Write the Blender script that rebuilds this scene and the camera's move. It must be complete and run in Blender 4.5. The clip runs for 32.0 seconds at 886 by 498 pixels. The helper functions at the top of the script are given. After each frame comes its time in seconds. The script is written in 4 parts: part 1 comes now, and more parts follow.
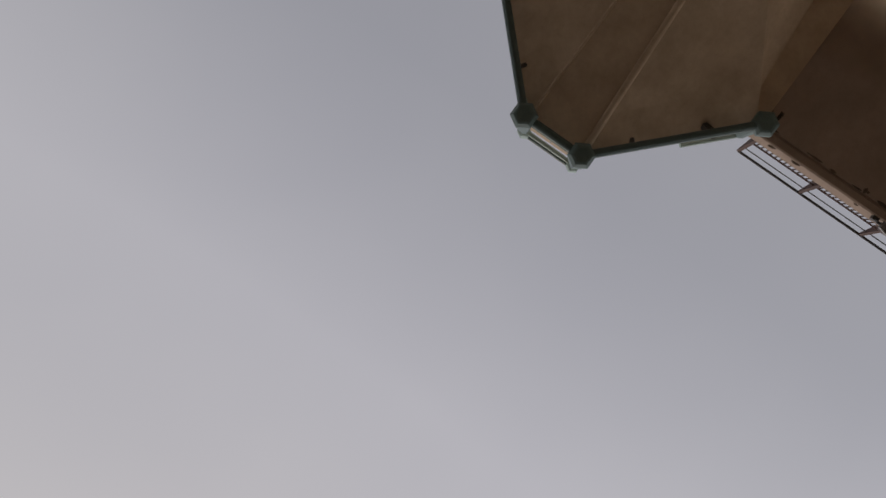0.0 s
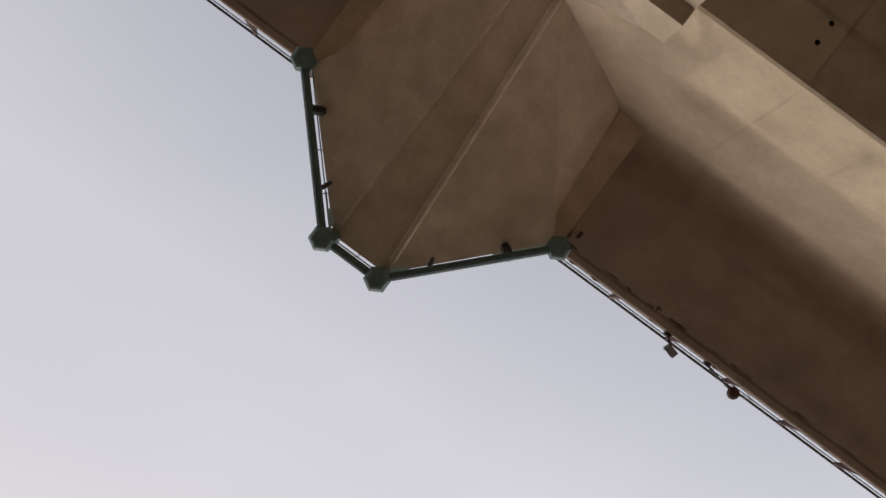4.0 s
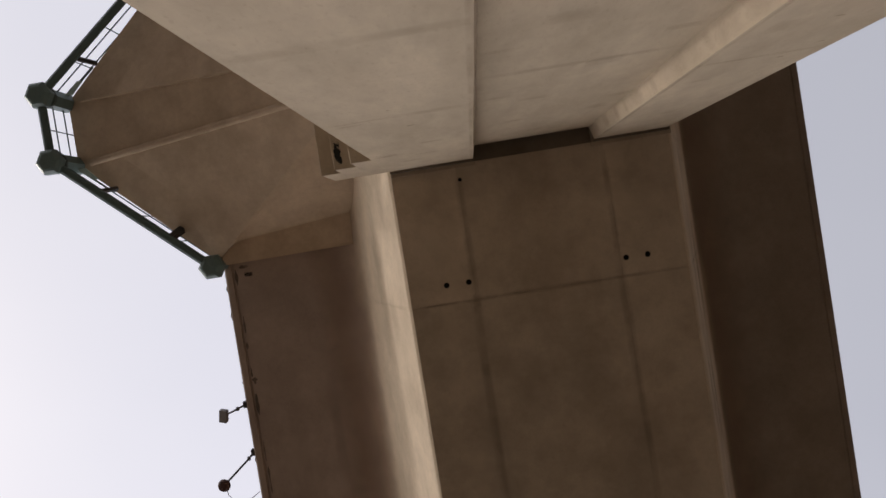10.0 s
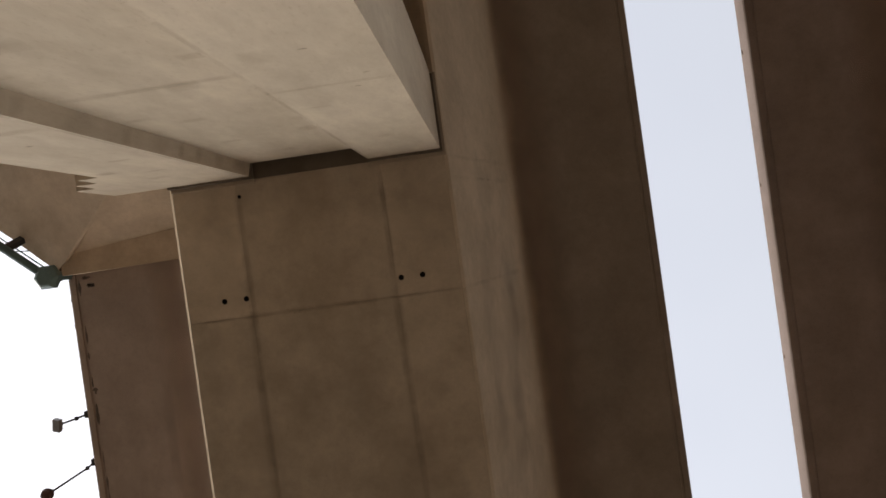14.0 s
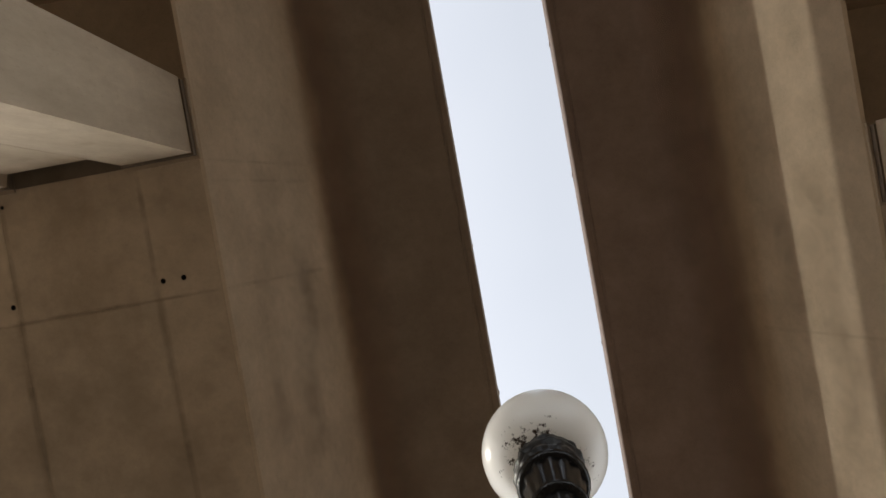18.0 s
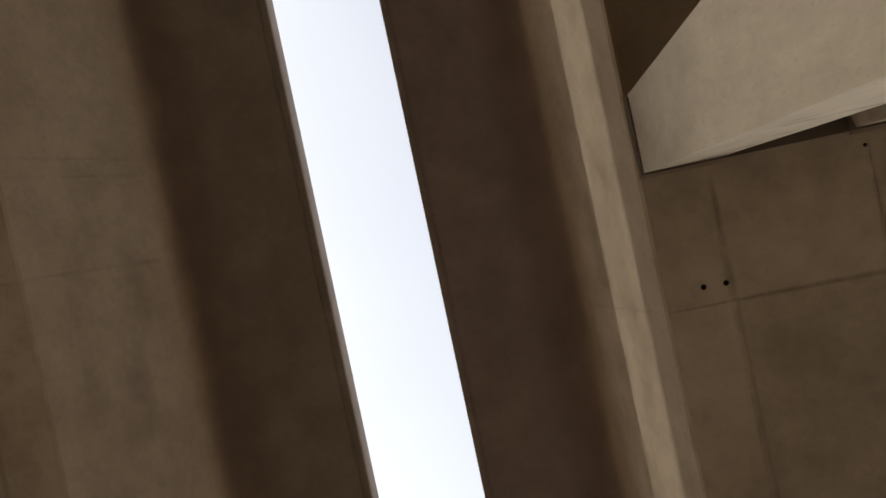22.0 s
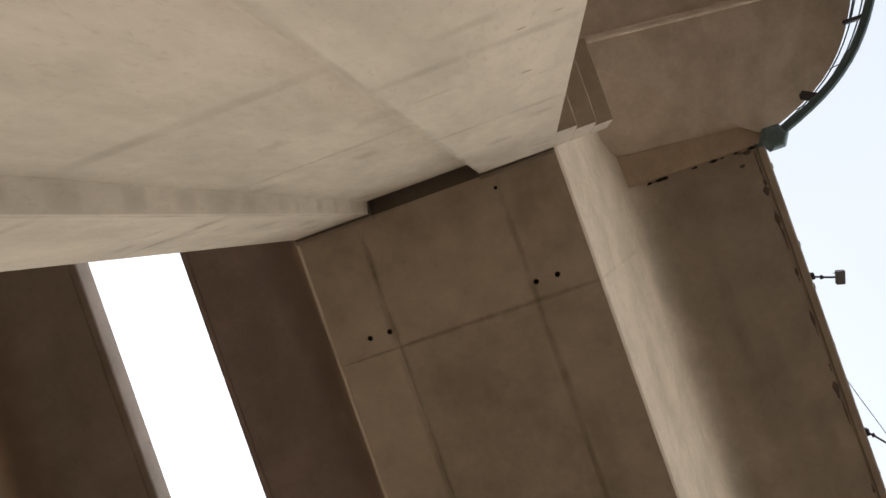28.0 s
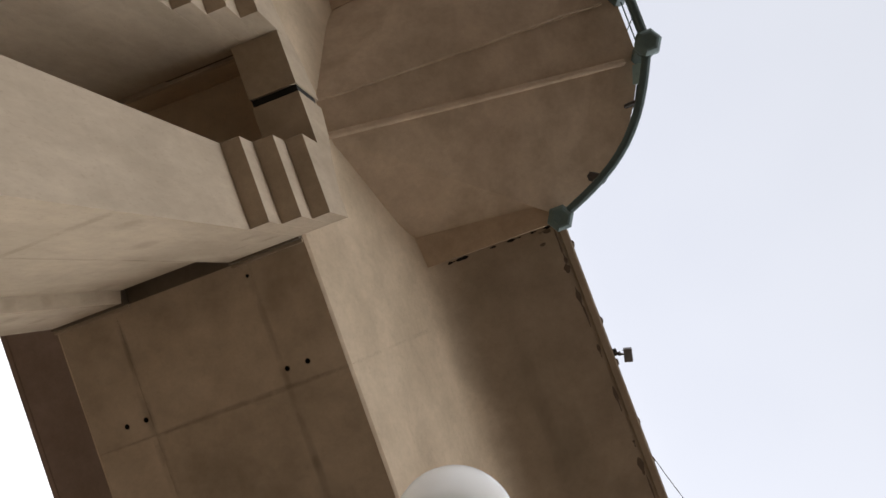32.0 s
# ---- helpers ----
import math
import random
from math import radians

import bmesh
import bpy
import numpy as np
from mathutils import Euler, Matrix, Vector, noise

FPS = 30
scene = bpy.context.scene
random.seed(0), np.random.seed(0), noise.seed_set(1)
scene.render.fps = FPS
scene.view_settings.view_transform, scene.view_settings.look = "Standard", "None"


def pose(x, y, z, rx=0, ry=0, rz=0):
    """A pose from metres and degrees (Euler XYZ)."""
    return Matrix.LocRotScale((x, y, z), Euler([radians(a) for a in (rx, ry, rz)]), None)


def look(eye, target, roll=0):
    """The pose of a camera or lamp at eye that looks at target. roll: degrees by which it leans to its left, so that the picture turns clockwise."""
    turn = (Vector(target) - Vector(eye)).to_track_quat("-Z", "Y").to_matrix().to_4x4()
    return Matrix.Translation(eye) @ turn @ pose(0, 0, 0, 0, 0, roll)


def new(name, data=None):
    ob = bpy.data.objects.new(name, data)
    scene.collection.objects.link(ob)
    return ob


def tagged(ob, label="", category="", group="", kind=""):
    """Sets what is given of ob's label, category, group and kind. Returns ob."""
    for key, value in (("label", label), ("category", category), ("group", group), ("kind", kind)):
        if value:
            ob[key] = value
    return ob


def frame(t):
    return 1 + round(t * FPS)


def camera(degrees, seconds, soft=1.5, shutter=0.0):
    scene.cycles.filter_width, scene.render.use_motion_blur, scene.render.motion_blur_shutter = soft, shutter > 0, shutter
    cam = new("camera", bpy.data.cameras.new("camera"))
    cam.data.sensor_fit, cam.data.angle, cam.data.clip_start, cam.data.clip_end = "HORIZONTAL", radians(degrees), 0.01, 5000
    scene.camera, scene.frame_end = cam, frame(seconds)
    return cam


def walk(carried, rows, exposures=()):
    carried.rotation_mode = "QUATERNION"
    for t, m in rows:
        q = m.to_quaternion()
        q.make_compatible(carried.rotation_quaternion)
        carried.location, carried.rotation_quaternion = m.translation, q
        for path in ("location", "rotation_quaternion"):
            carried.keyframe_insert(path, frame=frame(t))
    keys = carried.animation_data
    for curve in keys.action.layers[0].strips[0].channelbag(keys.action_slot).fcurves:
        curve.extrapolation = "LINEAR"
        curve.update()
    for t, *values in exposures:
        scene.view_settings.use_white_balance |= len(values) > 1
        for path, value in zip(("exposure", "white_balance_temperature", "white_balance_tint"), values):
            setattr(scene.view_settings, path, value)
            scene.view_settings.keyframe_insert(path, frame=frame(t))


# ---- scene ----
cam = camera(55.0, 32.0, soft=1.5)
PATH = [
    (0, -17.413, -3.415, 1.621, 178.30, -5.45, 54.56),
    (0.5, -16.880, -3.240, 1.670, 178.68, -5.34, 55.09),
    (1, -16.353, -3.071, 1.704, 178.63, -5.02, 56.18),
    (1.5, -15.850, -2.924, 1.696, 178.18, -4.48, 56.07),
    (2, -15.359, -2.790, 1.671, 177.41, -4.53, 55.85),
    (2.5, -14.869, -2.656, 1.653, 176.54, -4.20, 56.36),
    (4.5, -13.146, -2.605, 1.490, 177.45, -1.56, 49.74),
    (5, -12.713, -2.484, 1.463, 178.70, -1.52, 44.05),
    (5.5, -12.261, -2.300, 1.440, 179.42, -1.53, 38.40),
    (6, -11.807, -2.106, 1.449, 179.59, -1.44, 31.73),
    (6.5, -11.364, -1.956, 1.483, 177.75, -1.36, 28.03),
    (7, -10.935, -1.812, 1.493, 176.55, -1.48, 25.49),
    (7.5, -10.496, -1.659, 1.476, 176.35, -1.64, 22.45),
    (8, -10.050, -1.482, 1.440, 176.65, -1.60, 19.27),
    (8.5, -9.584, -1.272, 1.411, 177.21, -1.24, 15.79),
    (9, -9.088, -1.079, 1.413, 177.87, -1.03, 13.14),
    (9.5, -8.580, -0.950, 1.442, 178.17, -1.30, 10.93),
    (10, -8.095, -0.854, 1.482, 178.39, -1.98, 9.09),
    (10.5, -7.638, -0.765, 1.503, 178.60, -2.55, 8.43),
    (11, -7.184, -0.693, 1.507, 178.86, -2.78, 7.06),
    (11.5, -6.738, -0.639, 1.515, 179.06, -3.05, 6.11),
    (12, -6.281, -0.596, 1.512, 178.91, -2.88, 5.99),
    (12.5, -5.829, -0.551, 1.516, 178.75, -2.87, 6.25),
    (13, -5.370, -0.512, 1.539, 178.64, -2.81, 7.44),
    (13.5, -4.900, -0.471, 1.566, 178.77, -3.01, 7.85),
    (14, -4.420, -0.423, 1.592, 179.18, -3.26, 7.98),
    (14.5, -3.946, -0.362, 1.621, 179.39, -3.37, 8.00),
    (15, -3.477, -0.294, 1.647, 179.10, -3.09, 8.30),
    (15.5, -3.024, -0.228, 1.686, 178.64, -2.92, 8.07),
    (17.5, -1.413, -0.031, 1.592, 178.78, -2.38, 8.77),
    (18, -0.850, 0.096, 1.548, 178.74, -2.70, 10.13),
    (18.5, -0.289, 0.228, 1.514, 178.80, -3.12, 11.49),
    (19, 0.266, 0.359, 1.494, 178.63, -3.34, 12.92),
    (19.5, 0.813, 0.487, 1.490, 178.21, -3.62, 13.64),
    (20, 1.347, 0.608, 1.509, 178.08, -3.89, 13.62),
    (20.5, 1.866, 0.716, 1.539, 178.16, -4.47, 13.04),
    (21, 2.368, 0.804, 1.557, 178.25, -5.17, 12.21),
    (21.5, 2.852, 0.899, 1.565, 178.11, -5.75, 12.06),
    (22, 3.329, 1.008, 1.564, 177.93, -5.98, 12.07),
    (22.5, 3.807, 1.140, 1.561, 177.88, -6.27, 10.66),
    (23, 4.276, 1.274, 1.550, 178.20, -6.21, 8.76),
    (23.5, 4.724, 1.393, 1.533, 178.77, -6.08, 6.86),
    (24, 5.143, 1.474, 1.519, 178.97, -5.57, 6.08),
    (24.5, 5.561, 1.495, 1.513, 178.72, -5.39, 5.14),
    (25, 5.985, 1.487, 1.508, 178.60, -5.21, 4.63),
    (25.5, 6.408, 1.495, 1.505, 178.59, -5.21, 4.92),
    (27.5, 8.280, 1.439, 1.354, 177.07, -6.33, 17.23),
    (28, 8.712, 1.567, 1.383, 177.64, -6.35, 19.55),
    (28.5, 9.121, 1.700, 1.417, 179.10, -6.31, 20.89),
    (29, 9.535, 1.830, 1.443, 179.96, -6.28, 22.48),
    (29.5, 9.967, 1.942, 1.472, 180.15, -5.96, 23.27),
    (30, 10.410, 2.047, 1.507, 180.30, -5.36, 23.84),
    (30.5, 10.860, 2.158, 1.523, 180.54, -5.04, 23.90),
    (31, 11.331, 2.254, 1.541, 181.00, -4.97, 23.09),
    (31.5, 11.837, 2.311, 1.554, 181.27, -5.23, 21.70),
    (32, 12.355, 2.356, 1.571, 181.28, -5.62, 20.21),
]
EXPOSURES = [(0.0, -1.2, 6700, 11), (1.0, -1.02, 6700, 11), (2.0, -0.86, 6700, 11), (2.5, -0.8, 6700, 11), (4.5, -0.64, 6600, 11), (5.0, -0.6, 6600, 11), (6.0, -0.52, 6550, 11), (7.0, -0.64, 6500, 11), (8.0, -0.46, 6550, 11), (9.0, -0.26, 6550, 11), (10.0, -0.46, 6500, 12), (11.0, -0.2, 6500, 11), (12.0, -0.1, 6500, 11), (13.0, 0.0, 6500, 9), (15.0, 0.09, 6500, 7), (18.0, 0.08, 6500, 5), (19.0, 0.06, 6500, 5), (22.0, -0.04, 6500, 5), (24.0, -0.15, 6500, 5), (25.0, -0.18, 6450, 5), (27.5, 0.36, 6300, 6), (28.0, 0.4, 6300, 6), (29.0, 0.44, 6250, 6), (30.0, 0.22, 6400, 8), (32.0, 0.2, 6550, 8)]
walk(cam, [(t, pose(*p)) for t, *p in PATH], EXPOSURES)

# ---------- world and light ----------
world = bpy.data.worlds.new("overcast_sky")
scene.world = world
world.use_nodes = True
wn, wl = world.node_tree.nodes, world.node_tree.links
wn.clear()
sky = wn.new("ShaderNodeTexSky")
sky.sky_type, sky.sun_disc = "NISHITA", False
sky.sun_elevation, sky.sun_rotation = radians(38), radians(276)
sky.dust_density, sky.air_density = 6.0, 1.0
sky_gain = wn.new("ShaderNodeVectorMath")
sky_gain.operation = "SCALE"
sky_gain.inputs["Scale"].default_value = 0.10
cloud_tc = wn.new("ShaderNodeTexCoord")
cloud_noise = wn.new("ShaderNodeTexNoise")
cloud_noise.inputs["Scale"].default_value, cloud_noise.inputs["Detail"].default_value = 1.3, 4.0
cloud_ramp = wn.new("ShaderNodeValToRGB")
cloud_ramp.color_ramp.elements[0].position, cloud_ramp.color_ramp.elements[1].position = 0.3, 0.75
cloud_ramp.color_ramp.elements[0].color = (0.80, 0.81, 0.875, 1)
cloud_ramp.color_ramp.elements[1].color = (0.91, 0.915, 0.96, 1)
cloud_mix = wn.new("ShaderNodeMixRGB")
cloud_mix.inputs[0].default_value = 0.88
background = wn.new("ShaderNodeBackground")
background.inputs["Strength"].default_value = 2.7
world_out = wn.new("ShaderNodeOutputWorld")
wl.new(sky.outputs[0], sky_gain.inputs[0])
wl.new(cloud_tc.outputs["Generated"], cloud_noise.inputs["Vector"])
wl.new(cloud_noise.outputs["Fac"], cloud_ramp.inputs[0])
wl.new(sky_gain.outputs[0], cloud_mix.inputs[1])
wl.new(cloud_ramp.outputs[0], cloud_mix.inputs[2])
haze_axis = wn.new("ShaderNodeSeparateXYZ")
haze_ramp = wn.new("ShaderNodeValToRGB")
haze_ramp.color_ramp.elements[0].position, haze_ramp.color_ramp.elements[1].position = 0.0, 1.0
haze_ramp.color_ramp.elements[0].color = (1.32, 1.28, 1.21, 1)
haze_ramp.color_ramp.elements[1].color = (0.385, 0.387, 0.40, 1)
haze_mid = haze_ramp.color_ramp.elements.new(0.45)
haze_mid.color = (0.54, 0.535, 0.525, 1)
haze_mul = wn.new("ShaderNodeMixRGB")
haze_mul.blend_type = "MULTIPLY"
haze_mul.inputs[0].default_value = 1.0
wl.new(cloud_tc.outputs["Generated"], haze_axis.inputs[0])
wl.new(haze_axis.outputs["Z"], haze_ramp.inputs[0])
wl.new(cloud_mix.outputs[0], haze_mul.inputs[1])
wl.new(haze_ramp.outputs[0], haze_mul.inputs[2])
# the haze is brighter on the side of the veiled sun
glow_map = wn.new("ShaderNodeMapRange")
glow_map.inputs["From Min"].default_value, glow_map.inputs["From Max"].default_value = -1.0, 1.0
glow_ramp = wn.new("ShaderNodeValToRGB")
glow_ramp.color_ramp.elements[0].color = (1.06, 1.05, 1.03, 1)
glow_ramp.color_ramp.elements[1].color = (0.86, 0.86, 0.87, 1)
glow_near = glow_ramp.color_ramp.elements.new(0.38)
glow_near.color = (1.3, 1.29, 1.29, 1)
glow_mid = glow_ramp.color_ramp.elements.new(0.54)
glow_mid.color = (0.96, 0.97, 0.99, 1)
glow_far = glow_ramp.color_ramp.elements.new(0.75)
glow_far.color = (0.79, 0.80, 0.82, 1)
glow_mul = wn.new("ShaderNodeMixRGB")
glow_mul.blend_type = "MULTIPLY"
glow_mul.inputs[0].default_value = 1.0
wl.new(haze_axis.outputs["X"], glow_map.inputs["Value"])
wl.new(glow_map.outputs[0], glow_ramp.inputs[0])
wl.new(haze_mul.outputs[0], glow_mul.inputs[1])
wl.new(glow_ramp.outputs[0], glow_mul.inputs[2])
# unseen glow added towards +y, to lift the faces turned that way
glow_y_map = wn.new("ShaderNodeMapRange")
glow_y_map.inputs["From Min"].default_value, glow_y_map.inputs["From Max"].default_value = -1.0, 1.0
glow_y_ramp = wn.new("ShaderNodeValToRGB")
glow_y_ramp.color_ramp.elements[0].color = (0.82, 0.82, 0.82, 1)
glow_y_ramp.color_ramp.elements[1].color = (1.4, 1.38, 1.34, 1)
glow_y_mid = glow_y_ramp.color_ramp.elements.new(0.7)
glow_y_mid.color = (1.0, 1.0, 1.0, 1)
glow_y_mul = wn.new("ShaderNodeMixRGB")
glow_y_mul.blend_type = "MULTIPLY"
glow_y_mul.inputs[0].default_value = 1.0
wl.new(haze_axis.outputs["Y"], glow_y_map.inputs["Value"])
wl.new(glow_y_map.outputs[0], glow_y_ramp.inputs[0])
wl.new(glow_mul.outputs[0], glow_y_mul.inputs[1])
wl.new(glow_y_ramp.outputs[0], glow_y_mul.inputs[2])
wl.new(glow_y_mul.outputs[0], background.inputs["Color"])
wl.new(background.outputs[0], world_out.inputs[0])

sun_data = bpy.data.lights.new("sun", "SUN")
sun_data.energy, sun_data.angle, sun_data.color = 1.02, radians(0.9), (1.0, 0.93, 0.83)
sun = new("sun", sun_data)
sun.matrix_world = look((-100, 8, 77), (0, 0, 0))


# ---------- materials ----------
def bsdf_material(name):
    m = bpy.data.materials.new(name)
    m.use_nodes = True
    n, l = m.node_tree.nodes, m.node_tree.links
    return m, n, l, n["Principled BSDF"]


def mix_node(n, l, kind, fac, a, b):
    q = n.new("ShaderNodeMixRGB")
    q.blend_type = kind
    for slot, v in ((0, fac), (1, a), (2, b)):
        if hasattr(v, "is_linked"):
            l.new(v, q.inputs[slot])
        elif isinstance(v, tuple):
            q.inputs[slot].default_value = (*v, 1)
        else:
            q.inputs[slot].default_value = v
    return q.outputs[0]


def ramp_node(n, l, source, p0, p1, c0=(0, 0, 0), c1=(1, 1, 1)):
    q = n.new("ShaderNodeValToRGB")
    q.color_ramp.elements[0].position, q.color_ramp.elements[1].position = p0, p1
    q.color_ramp.elements[0].color, q.color_ramp.elements[1].color = (*c0, 1), (*c1, 1)
    l.new(source, q.inputs[0])
    return q.outputs[0]


def noise_node(n, l, coords, scale, detail=6, rough=0.6, stretch=(1, 1, 1), shift=0.0, distortion=0.0):
    mp = n.new("ShaderNodeMapping")
    mp.inputs["Scale"].default_value = stretch
    mp.inputs["Location"].default_value = (shift, shift * 1.7, shift * 0.6)
    l.new(coords, mp.inputs["Vector"])
    q = n.new("ShaderNodeTexNoise")
    q.inputs["Scale"].default_value, q.inputs["Detail"].default_value = scale, detail
    q.inputs["Roughness"].default_value, q.inputs["Distortion"].default_value = rough, distortion
    l.new(mp.outputs[0], q.inputs["Vector"])
    return q.outputs["Fac"]


def math_node(n, l, op, a, c=0.0):
    q = n.new("ShaderNodeMath")
    q.operation = op
    for slot, v in ((0, a), (1, c)):
        if hasattr(v, "is_linked"):
            l.new(v, q.inputs[slot])
        else:
            q.inputs[slot].default_value = v
    return q.outputs[0]


def concrete(name, base, dirt, stretch=(1, 1, 1), vary=0.12, blotch=0.5, warm=(0.40, 0.30, 0.22), boards=0.0, grain=(1, 1, 1), upper=None):
    """Weathered cast concrete: broad blotches, streaks along one way, fine pores, per-piece tone."""
    m, n, l, b = bsdf_material(name)
    tc = n.new("ShaderNodeTexCoord").outputs["Object"]
    info = n.new("ShaderNodeObjectInfo")
    broad = noise_node(n, l, tc, 0.45, 4, 0.55, grain, 3.1)
    streak = noise_node(n, l, tc, 0.9, 4, 0.5, stretch, 7.7, 0.25)
    fine = noise_node(n, l, tc, 9.0, 6, 0.7, grain)
    pores = noise_node(n, l, tc, 38.0, 3, 0.6, grain)
    col = mix_node(n, l, "MIX", ramp_node(n, l, broad, 0.38, 0.66), base, tuple(0.55 * x + 0.45 * y for x, y in zip(base, warm)))
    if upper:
        # above a ragged line: browner and dirtier, overhang's shade also put into the colour
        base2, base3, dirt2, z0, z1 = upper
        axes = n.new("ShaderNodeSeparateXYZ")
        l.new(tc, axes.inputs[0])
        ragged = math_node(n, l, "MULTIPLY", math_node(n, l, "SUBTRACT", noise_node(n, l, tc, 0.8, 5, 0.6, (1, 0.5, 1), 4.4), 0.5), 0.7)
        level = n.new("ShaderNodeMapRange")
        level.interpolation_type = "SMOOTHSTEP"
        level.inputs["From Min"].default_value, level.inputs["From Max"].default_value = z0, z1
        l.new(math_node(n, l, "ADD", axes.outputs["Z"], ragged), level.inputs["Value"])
        # the two overhangs of a deck have different browns
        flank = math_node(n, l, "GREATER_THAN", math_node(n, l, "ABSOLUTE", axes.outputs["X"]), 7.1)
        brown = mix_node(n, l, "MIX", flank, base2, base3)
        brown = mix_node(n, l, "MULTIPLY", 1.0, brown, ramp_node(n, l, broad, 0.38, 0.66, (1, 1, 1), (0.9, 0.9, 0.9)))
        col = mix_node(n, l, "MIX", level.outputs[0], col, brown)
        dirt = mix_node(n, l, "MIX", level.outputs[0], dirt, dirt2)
    col = mix_node(n, l, "MIX", ramp_node(n, l, streak, 0.52, 0.74, (0, 0, 0), (blotch, blotch, blotch)), col, dirt)
    col = mix_node(n, l, "MULTIPLY", 0.45, col, ramp_node(n, l, fine, 0.25, 0.75, (0.72, 0.72, 0.72), (1.12, 1.10, 1.08)))
    cloudy = noise_node(n, l, tc, 1.6, 3, 0.5, grain, 11.3)
    col = mix_node(n, l, "MULTIPLY", 0.75, col, ramp_node(n, l, cloudy, 0.3, 0.7, (0.80, 0.79, 0.77), (1.10, 1.10, 1.10)))
    col = mix_node(n, l, "MULTIPLY", 0.20, col, ramp_node(n, l, pores, 0.30, 0.42, (0.5, 0.48, 0.45), (1, 1, 1)))
    if boards:
        # faint stained lines left by the formwork, broken up by noise
        turn = n.new("ShaderNodeMapping")
        turn.inputs["Rotation"].default_value = (radians(90), 0, 0)
        l.new(tc, turn.inputs["Vector"])
        brick = n.new("ShaderNodeTexBrick")
        brick.inputs["Scale"].default_value = 1.0
        brick.inputs["Brick Width"].default_value, brick.inputs["Row Height"].default_value = 2.3, 0.85
        brick.inputs["Mortar Size"].default_value, brick.inputs["Mortar Smooth"].default_value = 0.06, 1.0
        l.new(turn.outputs[0], brick.inputs["Vector"])
        gate = ramp_node(n, l, noise_node(n, l, tc, 1.1, 4, 0.6, (1, 1, 1), 5.2), 0.46, 0.62, (0, 0, 0), (boards, boards, boards))
        col = mix_node(n, l, "MIX", mix_node(n, l, "MULTIPLY", 1.0, brick.outputs["Fac"], gate), col, dirt)
    tone = ramp_node(n, l, info.outputs["Random"], 0.0, 1.0, (1 - vary, 1 - vary, 1 - vary * 1.1), (1 + vary * 0.5, 1 + vary * 0.5, 1 + vary * 0.4))
    col = mix_node(n, l, "MULTIPLY", 1.0, col, tone)
    l.new(col, b.inputs["Base Color"])
    b.inputs["Roughness"].default_value = 0.88
    b.inputs["Specular IOR Level"].default_value = 0.25
    bump = n.new("ShaderNodeBump")
    bump.inputs["Strength"].default_value, bump.inputs["Distance"].default_value = 0.18, 0.02
    l.new(mix_node(n, l, "MIX", 0.4, fine, streak), bump.inputs["Height"])
    l.new(bump.outputs[0], b.inputs["Normal"])
    return m


def painted(name, base, rough=0.45, metal=0.0, wear=(0.05, 0.045, 0.04), scale=6.0, amount=0.35):
    m, n, l, b = bsdf_material(name)
    tc = n.new("ShaderNodeTexCoord").outputs["Object"]
    a = noise_node(n, l, tc, scale, 6, 0.65)
    c = noise_node(n, l, tc, scale * 7, 4, 0.6)
    col = mix_node(n, l, "MIX", ramp_node(n, l, a, 0.5, 0.78, (0, 0, 0), (amount, amount, amount)), base, wear)
    col = mix_node(n, l, "MULTIPLY", 0.4, col, ramp_node(n, l, c, 0.3, 0.7, (0.75, 0.75, 0.75), (1.1, 1.1, 1.1)))
    l.new(col, b.inputs["Base Color"])
    b.inputs["Roughness"].default_value, b.inputs["Metallic"].default_value = rough, metal
    bump = n.new("ShaderNodeBump")
    bump.inputs["Strength"].default_value, bump.inputs["Distance"].default_value = 0.2, 0.005
    l.new(c, bump.inputs["Height"])
    l.new(bump.outputs[0], b.inputs["Normal"])
    return m


CONC_SOFFIT = concrete("soffit_concrete", (0.565, 0.467, 0.362), (0.40, 0.30, 0.215), (1, 0.45, 1), 0.15, 0.4, (0.45, 0.36, 0.27))
# upper tones of both girders: dirt, with shade under the overhang painted in
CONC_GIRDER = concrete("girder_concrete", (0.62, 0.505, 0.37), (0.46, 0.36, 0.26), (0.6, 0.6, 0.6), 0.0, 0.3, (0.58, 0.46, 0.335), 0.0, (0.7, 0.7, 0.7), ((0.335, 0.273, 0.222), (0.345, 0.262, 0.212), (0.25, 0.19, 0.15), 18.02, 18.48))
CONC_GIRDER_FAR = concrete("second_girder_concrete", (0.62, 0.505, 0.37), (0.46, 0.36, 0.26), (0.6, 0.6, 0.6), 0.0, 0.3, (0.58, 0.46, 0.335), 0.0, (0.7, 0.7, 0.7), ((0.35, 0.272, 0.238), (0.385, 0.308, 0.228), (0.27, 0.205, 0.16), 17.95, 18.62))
CONC_DECK = concrete("deck_concrete", (0.355, 0.275, 0.22), (0.25, 0.18, 0.14), (1, 0.4, 1), 0.0, 0.4, (0.33, 0.25, 0.2))
CONC_WEB = concrete("web_concrete", (0.62, 0.505, 0.37), (0.46, 0.35, 0.245), (0.6, 0.6, 0.6), 0.0, 0.25, (0.58, 0.46, 0.335), 0.0, (0.7, 0.7, 0.7))
CONC_PIER = concrete("pier_concrete", (0.46, 0.376, 0.28), (0.36, 0.29, 0.215), (0.9, 0.9, 0.22), 0.03, 0.42, (0.43, 0.345, 0.26), 0.18, (1, 1, 0.3))
CONC_BALCONY = concrete("balcony_concrete", (0.53, 0.415, 0.31), (0.36, 0.27, 0.195), (0.7, 0.7, 0.5), 0.04, 0.35, (0.45, 0.35, 0.25))
CONC_SEAT = concrete("dark_bearing_concrete", (0.17, 0.135, 0.10), (0.09, 0.07, 0.05), (1, 1, 1), 0.05, 0.5, (0.14, 0.11, 0.08))
